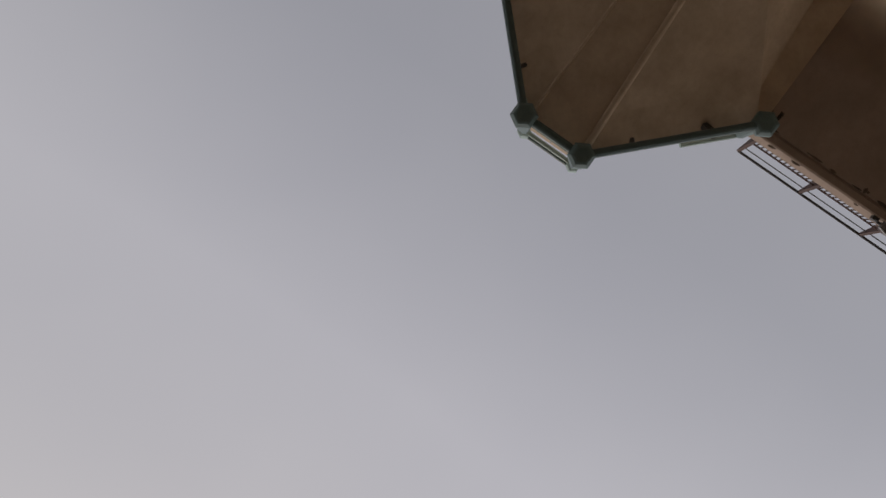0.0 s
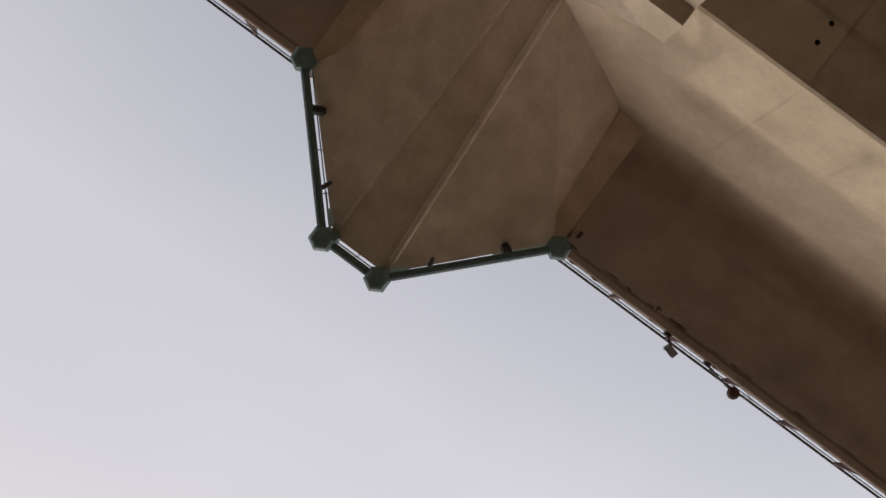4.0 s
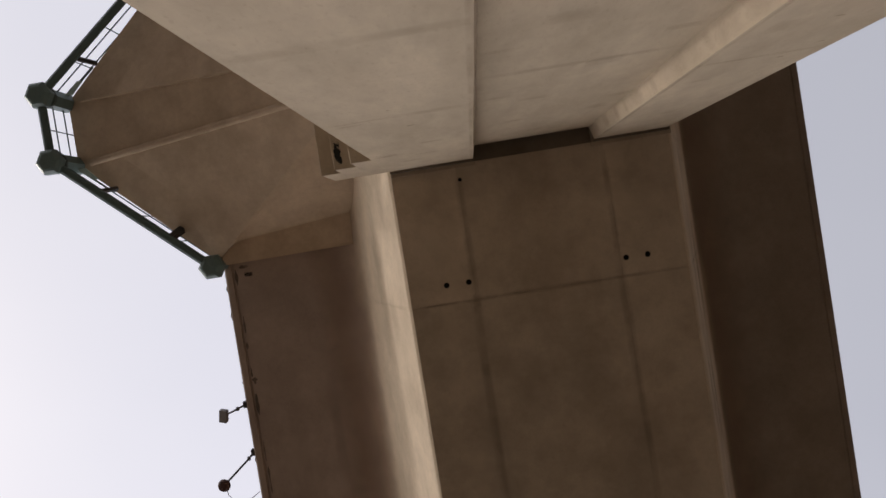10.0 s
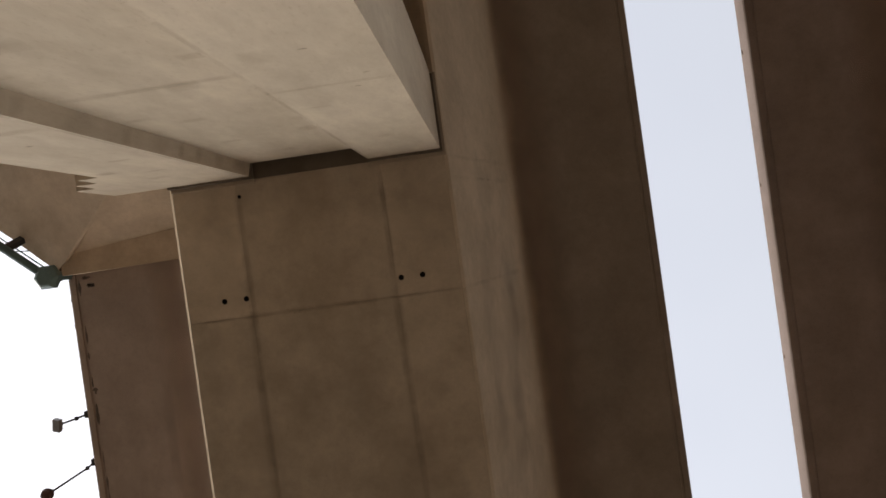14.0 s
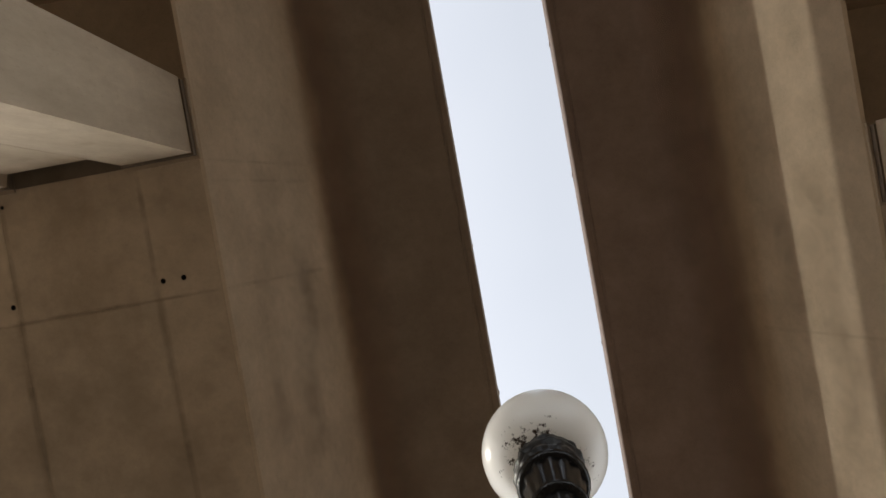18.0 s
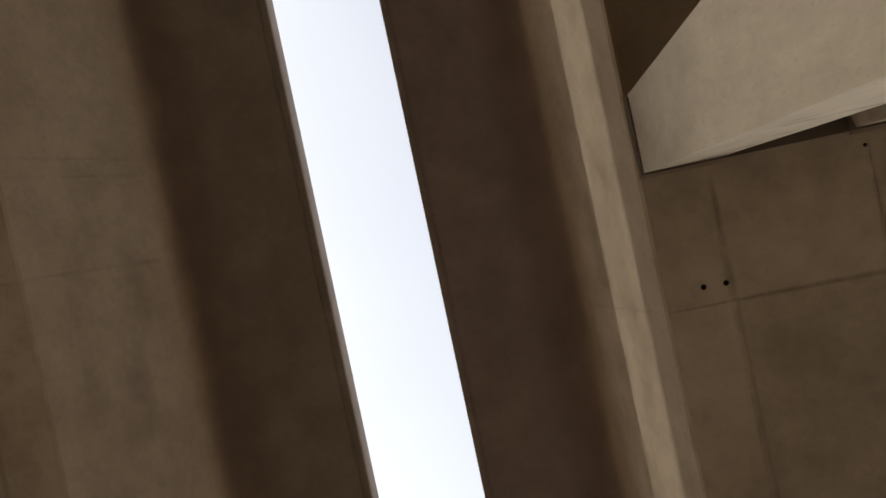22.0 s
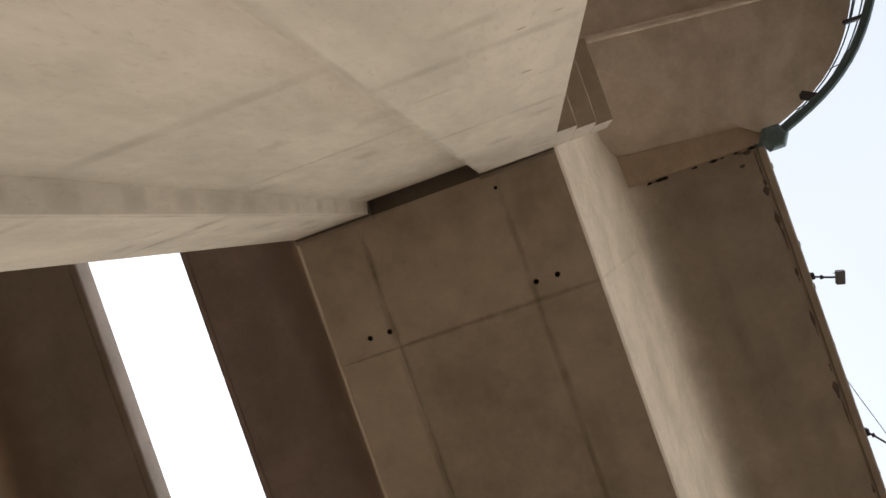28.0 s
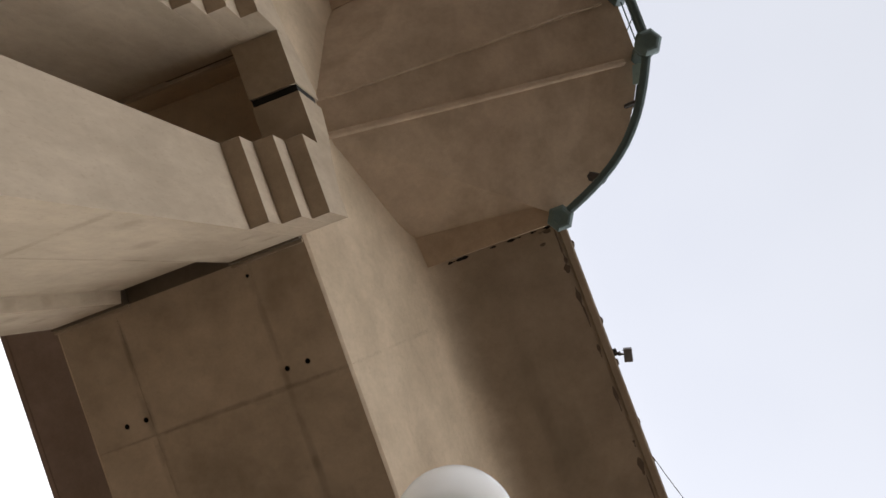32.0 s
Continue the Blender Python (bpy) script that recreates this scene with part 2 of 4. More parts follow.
CONC_GRIME = concrete("damp_grime", (0.15, 0.112, 0.085), (0.08, 0.06, 0.045), (1, 1, 1), 0.2, 0.6, (0.12, 0.09, 0.07))
CONC_GROUND = concrete("paving", (0.092, 0.078, 0.061), (0.060, 0.050, 0.040), (1, 1, 1), 0.05, 0.4)
TEAL = painted("teal_post_paint", (0.11, 0.168, 0.168), 0.5, 0.0, (0.045, 0.06, 0.058))
GREEN = painted("green_rail_paint", (0.07, 0.113, 0.114), 0.5, 0.0, (0.03, 0.042, 0.04))
DARK_GREEN = painted("dark_green_paint", (0.045, 0.068, 0.064), 0.55, 0.0, (0.02, 0.028, 0.027))
PALE_GREEN = painted("pale_green_paint", (0.30, 0.40, 0.37), 0.5, 0.0, (0.12, 0.13, 0.11))
BLACK_FILM = painted("black_film", (0.006, 0.006, 0.0065), 0.34, 0.0, (0.014, 0.013, 0.012), 20.0, 0.15)
DARK_METAL = painted("dark_metal", (0.05, 0.048, 0.05), 0.5, 0.3)
GREY_METAL = painted("grey_metal", (0.22, 0.21, 0.21), 0.45, 0.4)
BLACK_PAINT = painted("black_gloss_paint", (0.007, 0.007, 0.0075), 0.22, 0.0, (0.03, 0.028, 0.026), 16.0, 0.3)
for black in (BLACK_PAINT, BLACK_FILM):
    black.node_tree.nodes["Principled BSDF"].inputs["Specular IOR Level"].default_value = 0.25
RUST = painted("rusty_metal", (0.075, 0.035, 0.028), 0.7, 0.2, (0.04, 0.025, 0.02))


def stain_material(name, colour, amount, scale=1.6, lo=0.34, hi=0.66, ragged=0.0, grain=(1, 1, 1), fade=0.8):
    """A stain that fades out to its edges and is broken up by noise; ragged ones end sharply."""
    m, n, l, b = bsdf_material(name)
    tc = n.new("ShaderNodeTexCoord")
    sep = n.new("ShaderNodeSeparateXYZ")
    l.new(tc.outputs["UV"], sep.inputs[0])
    u, v = sep.outputs["X"], sep.outputs["Y"]
    bell = None
    for w in (u, v):
        k = math_node(n, l, "MULTIPLY", math_node(n, l, "MULTIPLY", w, math_node(n, l, "SUBTRACT", 1.0, w)), 4.0)
        bell = k if bell is None else math_node(n, l, "MULTIPLY", bell, k)
    noise = noise_node(n, l, tc.outputs["Object"], scale, 6, 0.62, grain, 2.3)
    if ragged:
        k = math_node(n, l, "ADD", noise, math_node(n, l, "MULTIPLY", math_node(n, l, "SUBTRACT", bell, 1.0), ragged))
        alpha = math_node(n, l, "MULTIPLY", ramp_node(n, l, k, lo, hi), amount)
    else:
        alpha = math_node(n, l, "MULTIPLY", math_node(n, l, "MULTIPLY", ramp_node(n, l, noise, lo, hi, (0.25, 0.25, 0.25)), math_node(n, l, "POWER", bell, fade)), amount)
    l.new(alpha, b.inputs["Alpha"])
    tone = noise_node(n, l, tc.outputs["Object"], 14.0, 4, 0.6)
    l.new(mix_node(n, l, "MIX", tone, tuple(0.75 * x for x in colour), tuple(1.2 * x for x in colour)), b.inputs["Base Color"])
    b.inputs["Roughness"].default_value, b.inputs["Specular IOR Level"].default_value = 0.9, 0.2
    return m


LINE_STAIN = stain_material("joint_stain", (0.20, 0.15, 0.10), 0.27, 2.2, 0.36, 0.68)
BROAD_STAIN = stain_material("broad_damp_stain", (0.25, 0.195, 0.14), 0.14, 0.9, 0.36, 0.66)
WALL_STAIN = stain_material("wall_stain", (0.27, 0.22, 0.165), 0.2, 2.0, 0.36, 0.66, 0.0, (1, 1, 0.35))
MARK_STAIN = stain_material("chipped_mark", (0.15, 0.105, 0.07), 0.42, 9.0, 0.24, 0.34, 0.5, (1, 1, 0.4))
EDGE_STAIN = stain_material("edge_grime", (0.10, 0.072, 0.052), 0.6, 4.0, 0.28, 0.38, 0.42)
MOULD = stain_material("black_mould", (0.025, 0.024, 0.022), 0.97, 9.0, 0.29, 0.33, 0.42)
LEACH = stain_material("brown_leaching", (0.34, 0.225, 0.15), 0.4, 0.9, 0.1, 0.45, 0.0, (1, 0.5, 1), 1.5)
RUN_STAIN = stain_material("rust_run", (0.28, 0.20, 0.135), 0.12, 2.2, 0.36, 0.64)
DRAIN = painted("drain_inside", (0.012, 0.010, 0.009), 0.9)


# ---------- mesh helpers ----------
def mesh_from(bm, name, smooth=False):
    me = bpy.data.meshes.new(name)
    if len(bm.faces) > 60 and bm.calc_volume(signed=True) < 0:
        bmesh.ops.reverse_faces(bm, faces=bm.faces)
    elif len(bm.faces) <= 60:
        bmesh.ops.recalc_face_normals(bm, faces=bm.faces)
    bm.to_mesh(me)
    bm.free()
    if smooth:
        for p in me.polygons:
            p.use_smooth = True
    return me


def part(name, bm, material, parent, label="", smooth=False):
    me = mesh_from(bm, name, smooth)
    me.materials.append(material)
    ob = new(name, me)
    if parent is not None:
        ob.parent = parent
    if label:
        tagged(ob, label)
    return ob


def thing(name, label, category, group="", kind="", at=(0, 0, 0)):
    ob = new(name)
    ob.location = at
    ob.empty_display_size = 0.2
    return tagged(ob, label, category, group, kind)


def box(x0, x1, y0, y1, z0, z1, bevel=0.0):
    bm = bmesh.new()
    bmesh.ops.create_cube(bm, size=1.0)
    for v in bm.verts:
        v.co = ((x0 + x1) / 2 + v.co.x * (x1 - x0), (y0 + y1) / 2 + v.co.y * (y1 - y0), (z0 + z1) / 2 + v.co.z * (z1 - z0))
    if bevel:
        bmesh.ops.bevel(bm, geom=bm.edges[:], offset=bevel, segments=2, affect="EDGES", profile=0.5)
    return bm


def prism_y(outline, ys):
    """A solid with the outline (x, z), drawn along y through all the given places."""
    bm = bmesh.new()
    rings = [[bm.verts.new((x, y, z)) for x, z in outline] for y in ys]
    k = len(outline)
    for a, b in zip(rings, rings[1:]):
        for i in range(k):
            bm.faces.new((a[i], a[(i + 1) % k], b[(i + 1) % k], b[i]))
    bm.faces.new(rings[0][::-1])
    bm.faces.new(rings[-1])
    return bm


def prism_z(outline, z0, z1):
    bm = bmesh.new()
    a = [bm.verts.new((x, y, z0)) for x, y in outline]
    b = [bm.verts.new((x, y, z1)) for x, y in outline]
    k = len(outline)
    for i in range(k):
        bm.faces.new((a[i], a[(i + 1) % k], b[(i + 1) % k], b[i]))
    bm.faces.new(a[::-1])
    bm.faces.new(b)
    return bm


def tube(points, radius, sides=10, bm=None):
    """A round bar through the points."""
    bm = bm or bmesh.new()
    pts = [Vector(p) for p in points]
    rings = []
    for i, p in enumerate(pts):
        d = (pts[min(i + 1, len(pts) - 1)] - pts[max(i - 1, 0)]).normalized()
        side = d.cross(Vector((0, 0, 1)))
        if side.length < 1e-3:
            side = Vector((1, 0, 0))
        side.normalize()
        up = side.cross(d)
        rings.append([bm.verts.new(p + radius * (side * math.cos(a) + up * math.sin(a))) for a in (2 * math.pi * j / sides for j in range(sides))])
    for a, b in zip(rings, rings[1:]):
        for j in range(sides):
            bm.faces.new((a[j], a[(j + 1) % sides], b[(j + 1) % sides], b[j]))
    bm.faces.new(rings[0][::-1])
    bm.faces.new(rings[-1])
    return bm


def lathe(profile, centre, sides=24):
    """A turned form round a vertical axis; profile of (radius, z)."""
    bm = bmesh.new()
    cx, cy = centre
    rings = []
    for r, z in profile:
        if r < 1e-4:
            rings.append([bm.verts.new((cx, cy, z))])
        else:
            rings.append([bm.verts.new((cx + r * math.cos(a), cy + r * math.sin(a), z)) for a in (2 * math.pi * j / sides for j in range(sides))])
    for a, b in zip(rings, rings[1:]):
        for j in range(sides):
            q = (j + 1) % sides
            if len(a) == 1 and len(b) > 1:
                bm.faces.new((a[0], b[q], b[j]))
            elif len(b) == 1 and len(a) > 1:
                bm.faces.new((a[j], a[q], b[0]))
            elif len(a) > 1:
                bm.faces.new((a[j], a[q], b[q], b[j]))
    for ring, flip in ((rings[0], True), (rings[-1], False)):
        if len(ring) > 1:
            bm.faces.new(ring[::-1] if flip else ring)
    return bm


def holed_plate(x0, x1, y0, y1, z0, z1, holes, sides=16):
    """A plate with round holes right through it, and chamfered lower edges."""
    bm = bmesh.new()
    edges = []
    for loop in [[(x0, y0), (x1, y0), (x1, y1), (x0, y1)]] + [[(hx + radius * math.cos(2 * math.pi * j / sides), hy + radius * math.sin(2 * math.pi * j / sides)) for j in range(sides)] for hx, hy, radius in holes]:
        vs = [bm.verts.new((x, y, z0)) for x, y in loop]
        edges += [bm.edges.new((vs[i], vs[(i + 1) % len(vs)])) for i in range(len(vs))]
    bmesh.ops.triangle_fill(bm, use_beauty=True, use_dissolve=False, edges=edges)
    made = bmesh.ops.extrude_face_region(bm, geom=bm.faces[:])
    for v in made["geom"]:
        if isinstance(v, bmesh.types.BMVert):
            v.co.z = z1
    return bm


def stain_patch(pts, material, parent, name="stain"):
    """A stained patch over four corners, lying just proud of its surface."""
    me = bpy.data.meshes.new(name)
    me.from_pydata([tuple(p) for p in pts], [], [(0, 1, 2, 3)])
    uv = me.uv_layers.new(name="UVMap")
    for loop, q in zip(uv.data, ((0, 0), (1, 0), (1, 1), (0, 1))):
        loop.uv = q
    me.materials.append(material)
    ob = new(name, me)
    ob.parent = parent
    return ob


# ---------- ground ----------
g = box(-1500, 1500, -1500, 1500, -0.4, 0.0)
ground = part("ground", g, CONC_GROUND, None)
tagged(ground, "dark grey paved ground below the twin bridges", "ground", "", "structure")

# ---------- the two bridges ----------
SOFFIT = 14.5
SHIFT = 2.54          # the second bridge stands this much further along
PIER_MID = -3.93      # middle of the first bridge's pier
SIDES = ((-1, 0.0, 0.0), (1, SHIFT, 0.06))
SEG = 8.42
JOINT = 0.28
INNER = [(1.135, 19.52), (1.124, 19.46), (1.128, 19.00), (1.15, 18.965), (1.26, 18.965), (1.275, 18.985), (1.31, 18.985), (1.325, 18.955),
         (2.80, 18.86), (3.10, 18.80), (3.35, 18.71), (3.55, 18.59), (3.70, 18.44), (3.82, 18.24), (3.90, 18.02), (3.97, 17.80), (4.885, 14.62)]
OUTER = [(9.285, 14.62), (10.20, 17.72), (10.27, 17.93), (10.36, 18.11), (10.48, 18.26), (10.64, 18.38), (10.86, 18.48), (11.15, 18.55),
         (13.11, 18.929), (13.125, 18.962), (13.16, 18.968), (13.175, 18.936), (13.30, 18.958), (13.335, 18.99), (13.34, 19.50), (13.30, 19.56)]
TOP = [(13.05, 19.58), (7.1, 19.80), (1.5, 19.56)]


def eased(points, first, last, times=4):
    """The outline with more points along a curved stretch."""
    out = points[:first]
    for i in range(first, last):
        p0, p1, p2, p3 = points[max(i - 1, first)], points[i], points[i + 1], points[min(i + 2, last)]
        for j in range(times):
            t = j / times
            out.append(tuple(0.5 * (2 * b + (c - a) * t + (2 * a - 5 * b + 4 * c - d) * t * t + (3 * b - a - 3 * c + d) * t ** 3) for a, b, c, d in zip(p0, p1, p2, p3)))
    return out + points[last:]


OUTLINE = eased(INNER, 8, 15) + eased(OUTER, 1, 7) + TOP
# notch added between the pier walls, unseen depth that darkens the soffit there
NOTCHED = eased(INNER, 8, 15) + [(5.02, 14.62), (5.02, 15.35), (9.15, 15.35), (9.15, 14.62)] + eased(OUTER, 1, 7) + TOP
HOLES_Y = (-12.0, -8.1, 0.0, 3.905, 7.81, 11.7)


def web_ridge(sgn, ox, y):
    """A thin proud seam across the girder's side, at a joint between castings."""
    made = []
    for line in (INNER[15:], OUTER[:2]):
        bm = bmesh.new()
        made.append(bm)
        for (x0, z0), (x1, z1) in zip(line, line[1:]):
            n = Vector((z1 - z0, 0, -(x1 - x0))).normalized()
            if n.z > 0:
                n = -n
            if abs(n.z) < 0.3 and ((x0 < 7) == (n.x > 0)):
                n = -n
            lo = [(x0, y - 0.012, z0), (x1, y - 0.012, z1), (x1, y + 0.012, z1), (x0, y + 0.012, z0)]
            a = [bm.verts.new((sgn * (p[0] + ox), p[1], p[2])) for p in lo]
            b = [bm.verts.new((sgn * (p[0] + ox + 0.004 * n.x), p[1], p[2] + 0.004 * n.z)) for p in lo]
            bm.faces.new(b)
            for i in range(4):
                bm.faces.new((a[i], a[(i + 1) % 4], b[(i + 1) % 4], b[i]))
        bmesh.ops.remove_doubles(bm, verts=bm.verts, dist=0.0008)
    return made


def deck(sgn, dy, ox):
    d = thing("bridge_deck", "brown weathered concrete box girder bridge deck on twin-walled piers", "bridge deck", "twin bridge decks")
    y_joint = JOINT + dy
    for k in range(-6, 8):
        y0, y1 = y_joint + (k - 1) * SEG, y_joint + k * SEG
        s0, s1 = PIER_MID + dy - 0.92, PIER_MID + dy + 0.92
        shade_pocket = y0 < s0 and s1 < y1
        if shade_pocket:
            runs = [(y0, s0, OUTLINE), (s0, s1, NOTCHED), (s1, y1, OUTLINE)]
        else:
            runs = [(y0, y1, OUTLINE)]
        for ya, yb, shape in runs:
            bm = prism_y([(sgn * (x + ox), z) for x, z in shape], [ya + (yb - ya) * j / 4 for j in range(5)])
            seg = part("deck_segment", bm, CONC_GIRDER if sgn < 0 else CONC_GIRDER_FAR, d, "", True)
            seg.data.set_sharp_from_angle(angle=radians(24))
        if -1 <= k <= 2:
            for bm in web_ridge(sgn, ox, y1):
                part("casting_seam", bm, CONC_WEB, d)
        # pale chamfered arris along both edges of the soffit
        for line in (((4.958, 14.501), (4.91, 14.545), (4.885, 14.619), (4.958, 14.619)), ((9.212, 14.501), (9.26, 14.545), (9.285, 14.619), (9.212, 14.619))):
            part("edge_strip", prism_y([(sgn * (x + ox), z) for x, z in line], (y0 + 0.002, y1 - 0.002)), CONC_WEB, d)
        # soffit panels: two outer strips and the middle one
        for x0, x1 in ((4.96, 5.95), (5.95, 8.22), (8.22, 9.21)):
            hs = []
            for hy in HOLES_Y:
                for hx in (5.535, 5.865, 8.287, 8.63):
                    if x0 < hx < x1 and y0 < hy + dy < y1:
                        hs.append((sgn * (hx + ox), hy + dy, 0.044))
            if x0 < 8.20 < x1 and y0 < -1.57 + dy < y1:
                hs.append((sgn * (8.175 + ox), -1.57 + dy, 0.03))
            a, b = sorted((sgn * (x0 + ox + 0.0012), sgn * (x1 + ox - 0.0012)))
            z_low = SOFFIT + (0.0 if x0 != 5.95 else 0.005)
            spans = [(y0, s0), (s1, y1)] if shade_pocket else [(y0, y1)]
            for ya, yb in spans:
                inside = [h for h in hs if ya < h[1] < yb]
                part("soffit_panel", holed_plate(a, b, ya + 0.0015, yb - 0.0015, z_low, 14.62, inside), CONC_SOFFIT, d)
            for hx, hy, hr in hs:
                part("drain_pipe", lathe([(0.0, 14.612), (hr - 0.0005, 14.612), (hr - 0.0005, 14.512), (hr - 0.006, 14.512), (hr - 0.006, 14.60), (0.0, 14.60)], (hx, hy), 14), DRAIN, d, "black drain hole in the concrete")
    if sgn < 0:
        # low upstand along the gap between the decks
        for k in range(-6, 8):
            y0, y1 = y_joint + (k - 1) * SEG, y_joint + k * SEG
            part("upstand", box(-1.95, -1.70, y0, y1, 19.50, 20.23, 0.02), CONC_DECK, d)
    return d


def rough_patch(rng, pts, depth):
    """A thin ragged-edged patch over a quadrilateral of four corners, standing proud by the vector depth."""
    a, b, c, d = [Vector(p) for p in pts]
    n = 22
    low, high = [], []
    p0, p1, k0, k1 = 6.3 * rng.random(), 6.3 * rng.random(), 2 + 4 * rng.random(), 5 + 7 * rng.random()
    for i in range(n + 1):
        f = i / n
        taper = math.sin(math.pi * f) ** 0.5 if 0 < f < 1 else 0.0
        wob = 0.5 + 0.28 * math.sin(k0 * f + p0) + 0.16 * math.sin(k1 * f + p1) + 0.12 * (rng.random() - 0.5)
        low.append(a.lerp(b, f).lerp(d.lerp(c, f), 0.5 - 0.5 * taper * min(1.0, wob + 0.15)))
        high.append(a.lerp(b, f).lerp(d.lerp(c, f), 0.5 + 0.5 * taper * wob))
    bm = bmesh.new()
    off = Vector(depth)
    v0 = [bm.verts.new(p + off) for p in low]
    v1 = [bm.verts.new(p + off) for p in high]
    w0 = [bm.verts.new(p) for p in low]
    w1 = [bm.verts.new(p) for p in high]
    for i in range(n):
        bm.faces.new((v0[i], v0[i + 1], v1[i + 1], v1[i]))
        bm.faces.new((w0[i], w0[i + 1], v0[i + 1], v0[i]))
        bm.faces.new((v1[i], v1[i + 1], w1[i + 1], w1[i]))
    return bm


def pier(sgn, dy, ox):
    group = "bridge piers"
    mid = PIER_MID + dy

    def X(x):
        return sgn * (x + ox)
    for leg in (1, -1):
        p = thing("pier_wall", "pale concrete wall pier with a recessed front and stepped corbel end", "bridge pier", group)
        yf, yb = mid + leg * 2.09, mid + leg * 0.92
        rc0, rc1 = (6.10, 7.93) if sgn < 0 else (6.20, 8.03)
        plan = [(5.00, yb), (9.20, yb), (9.20, yf), (rc1, yf), (rc1 - 0.05, yf - leg * 0.19), (rc0 + 0.05, yf - leg * 0.19), (rc0, yf), (5.00, yf)]
        # the wall in castings, one above another, with chamfered joints
        bounds = [0.0, 2.8, 5.65, 8.5, 11.35, 14.30]
        for z0, z1 in zip(bounds, bounds[1:]):
            part("wall_lift", prism_z([(X(x), y) for x, y in plan], z0, z1), CONC_PIER, p)
        for x0, x1, z0 in ((9.20, 9.47, 12.02), (9.47, 9.76, 12.55), (9.76, 10.03, 13.10)):
            a, b = sorted((X(x0 - 0.001), X(x1)))
            c, e = sorted((yf, yb))
            part("corbel_step", box(a, b, c, e, z0, 14.30, 0.008), CONC_PIER, p)
        # bearing gap with a thin pale ledge round it, under the deck
        for x0, x1 in ((4.97, rc0 + 0.03), (rc1 - 0.03, 9.20)):
            a, b = sorted((X(x0), X(x1)))
            c, e = sorted((yf + leg * 0.03, yb + leg * 0.04))
            # solid block, its dark colour stands in for the gap's shade
            part("bearing_gap", box(a, b, c, e, 14.30, 14.47), CONC_SEAT, p, "block coloured dark for the shaded bearing gap")
            c, e = sorted((yf + leg * 0.031, yf + leg * 0.085))
            part("ledge", box(a, b, c, e, 14.43, 14.499, 0.006), CONC_PIER, p)
        a, b = sorted((X(4.925), X(4.969)))
        c, e = sorted((yf + leg * 0.085, yb))
        part("ledge", box(a, b, c, e, 14.43, 14.499, 0.006), CONC_PIER, p)
        a, b = sorted((X(rc0 + 0.031), X(rc1 - 0.031)))
        c, e = sorted((yf + leg * 0.03, yf - leg * 0.25))
        part("bearing_seat", box(a, b, c, e, 14.475, 14.494), CONC_SEAT, p, "dark seat plate")
    beam = thing("edge_beam", "pale concrete edge beam bridging the two pier walls", "beam", "pier edge beams")
    for s in (1, -1):
        # the beam's outer face tapers down to its end
        side = [(mid + s * y, z) for y, z in ((0.065, 14.02), (2.085, 14.02), (2.085, 14.10), (1.05, 14.76), (0.6, 15.20), (0.065, 15.45))]
        bm = bmesh.new()
        ends = [[bm.verts.new((X(x), y, z)) for y, z in side] for x in (9.26, 10.02)]
        for k in range(6):
            bm.faces.new((ends[0][k], ends[0][(k + 1) % 6], ends[1][(k + 1) % 6], ends[1][k]))
        bm.faces.new(ends[0][::-1])
        bm.faces.new(ends[1])
        part("beam_half", bm, CONC_PIER, beam)
    a, b = sorted((X(9.27), X(10.0)))
    part("joint_filler", box(a, b, mid - 0.0648, mid + 0.0648, 14.10, 15.2), DRAIN, beam, "black open joint")


def prism_skin(points, thick):
    """A slab over the points, thick metres upward."""
    bm = bmesh.new()
    lo = [bm.verts.new(p) for p in points]
    hi = [bm.verts.new((p[0], p[1], p[2] + thick)) for p in points]
    k = len(points)
    bm.faces.new(lo)
    bm.faces.new(hi[::-1])
    for i in range(k):
        bm.faces.new((lo[i], lo[(i + 1) % k], hi[(i + 1) % k], hi[i]))
    return bm


def skin(grid, thick):
    """A curved slab: a grid of points with the lower face as given, thick metres upward."""
    bm = bmesh.new()
    lo = [[bm.verts.new(p) for p in row] for row in grid]
    hi = [[bm.verts.new((p[0], p[1], p[2] + thick)) for p in row] for row in grid]
    for g, flip in ((lo, False), (hi, True)):
        for r0, r1 in zip(g, g[1:]):
            for i in range(len(r0) - 1):
                q = (r0[i], r0[i + 1], r1[i + 1], r1[i])
                bm.faces.new(q[::-1] if flip else q)
    border_lo = lo[0] + [r[-1] for r in lo[1:-1]] + lo[-1][::-1] + [r[0] for r in lo[-2:0:-1]]
    border_hi = hi[0] + [r[-1] for r in hi[1:-1]] + hi[-1][::-1] + [r[0] for r in hi[-2:0:-1]]
    k = len(border_lo)
    for i in range(k):
        bm.faces.new((border_lo[i], border_lo[(i + 1) % k], border_hi[(i + 1) % k], border_hi[i]))
    return bm


def bowed(a, e, bulge, n):
    """Places along a line from a to e that bows outward by bulge."""
    out = Vector((-(e.y - a.y), e.x - a.x, 0)).normalized()
    if out.x < 0:
        out = -out
    return [a.lerp(e, i / n) + out * bulge * math.sin(math.pi * i / n) for i in range(n + 1)]


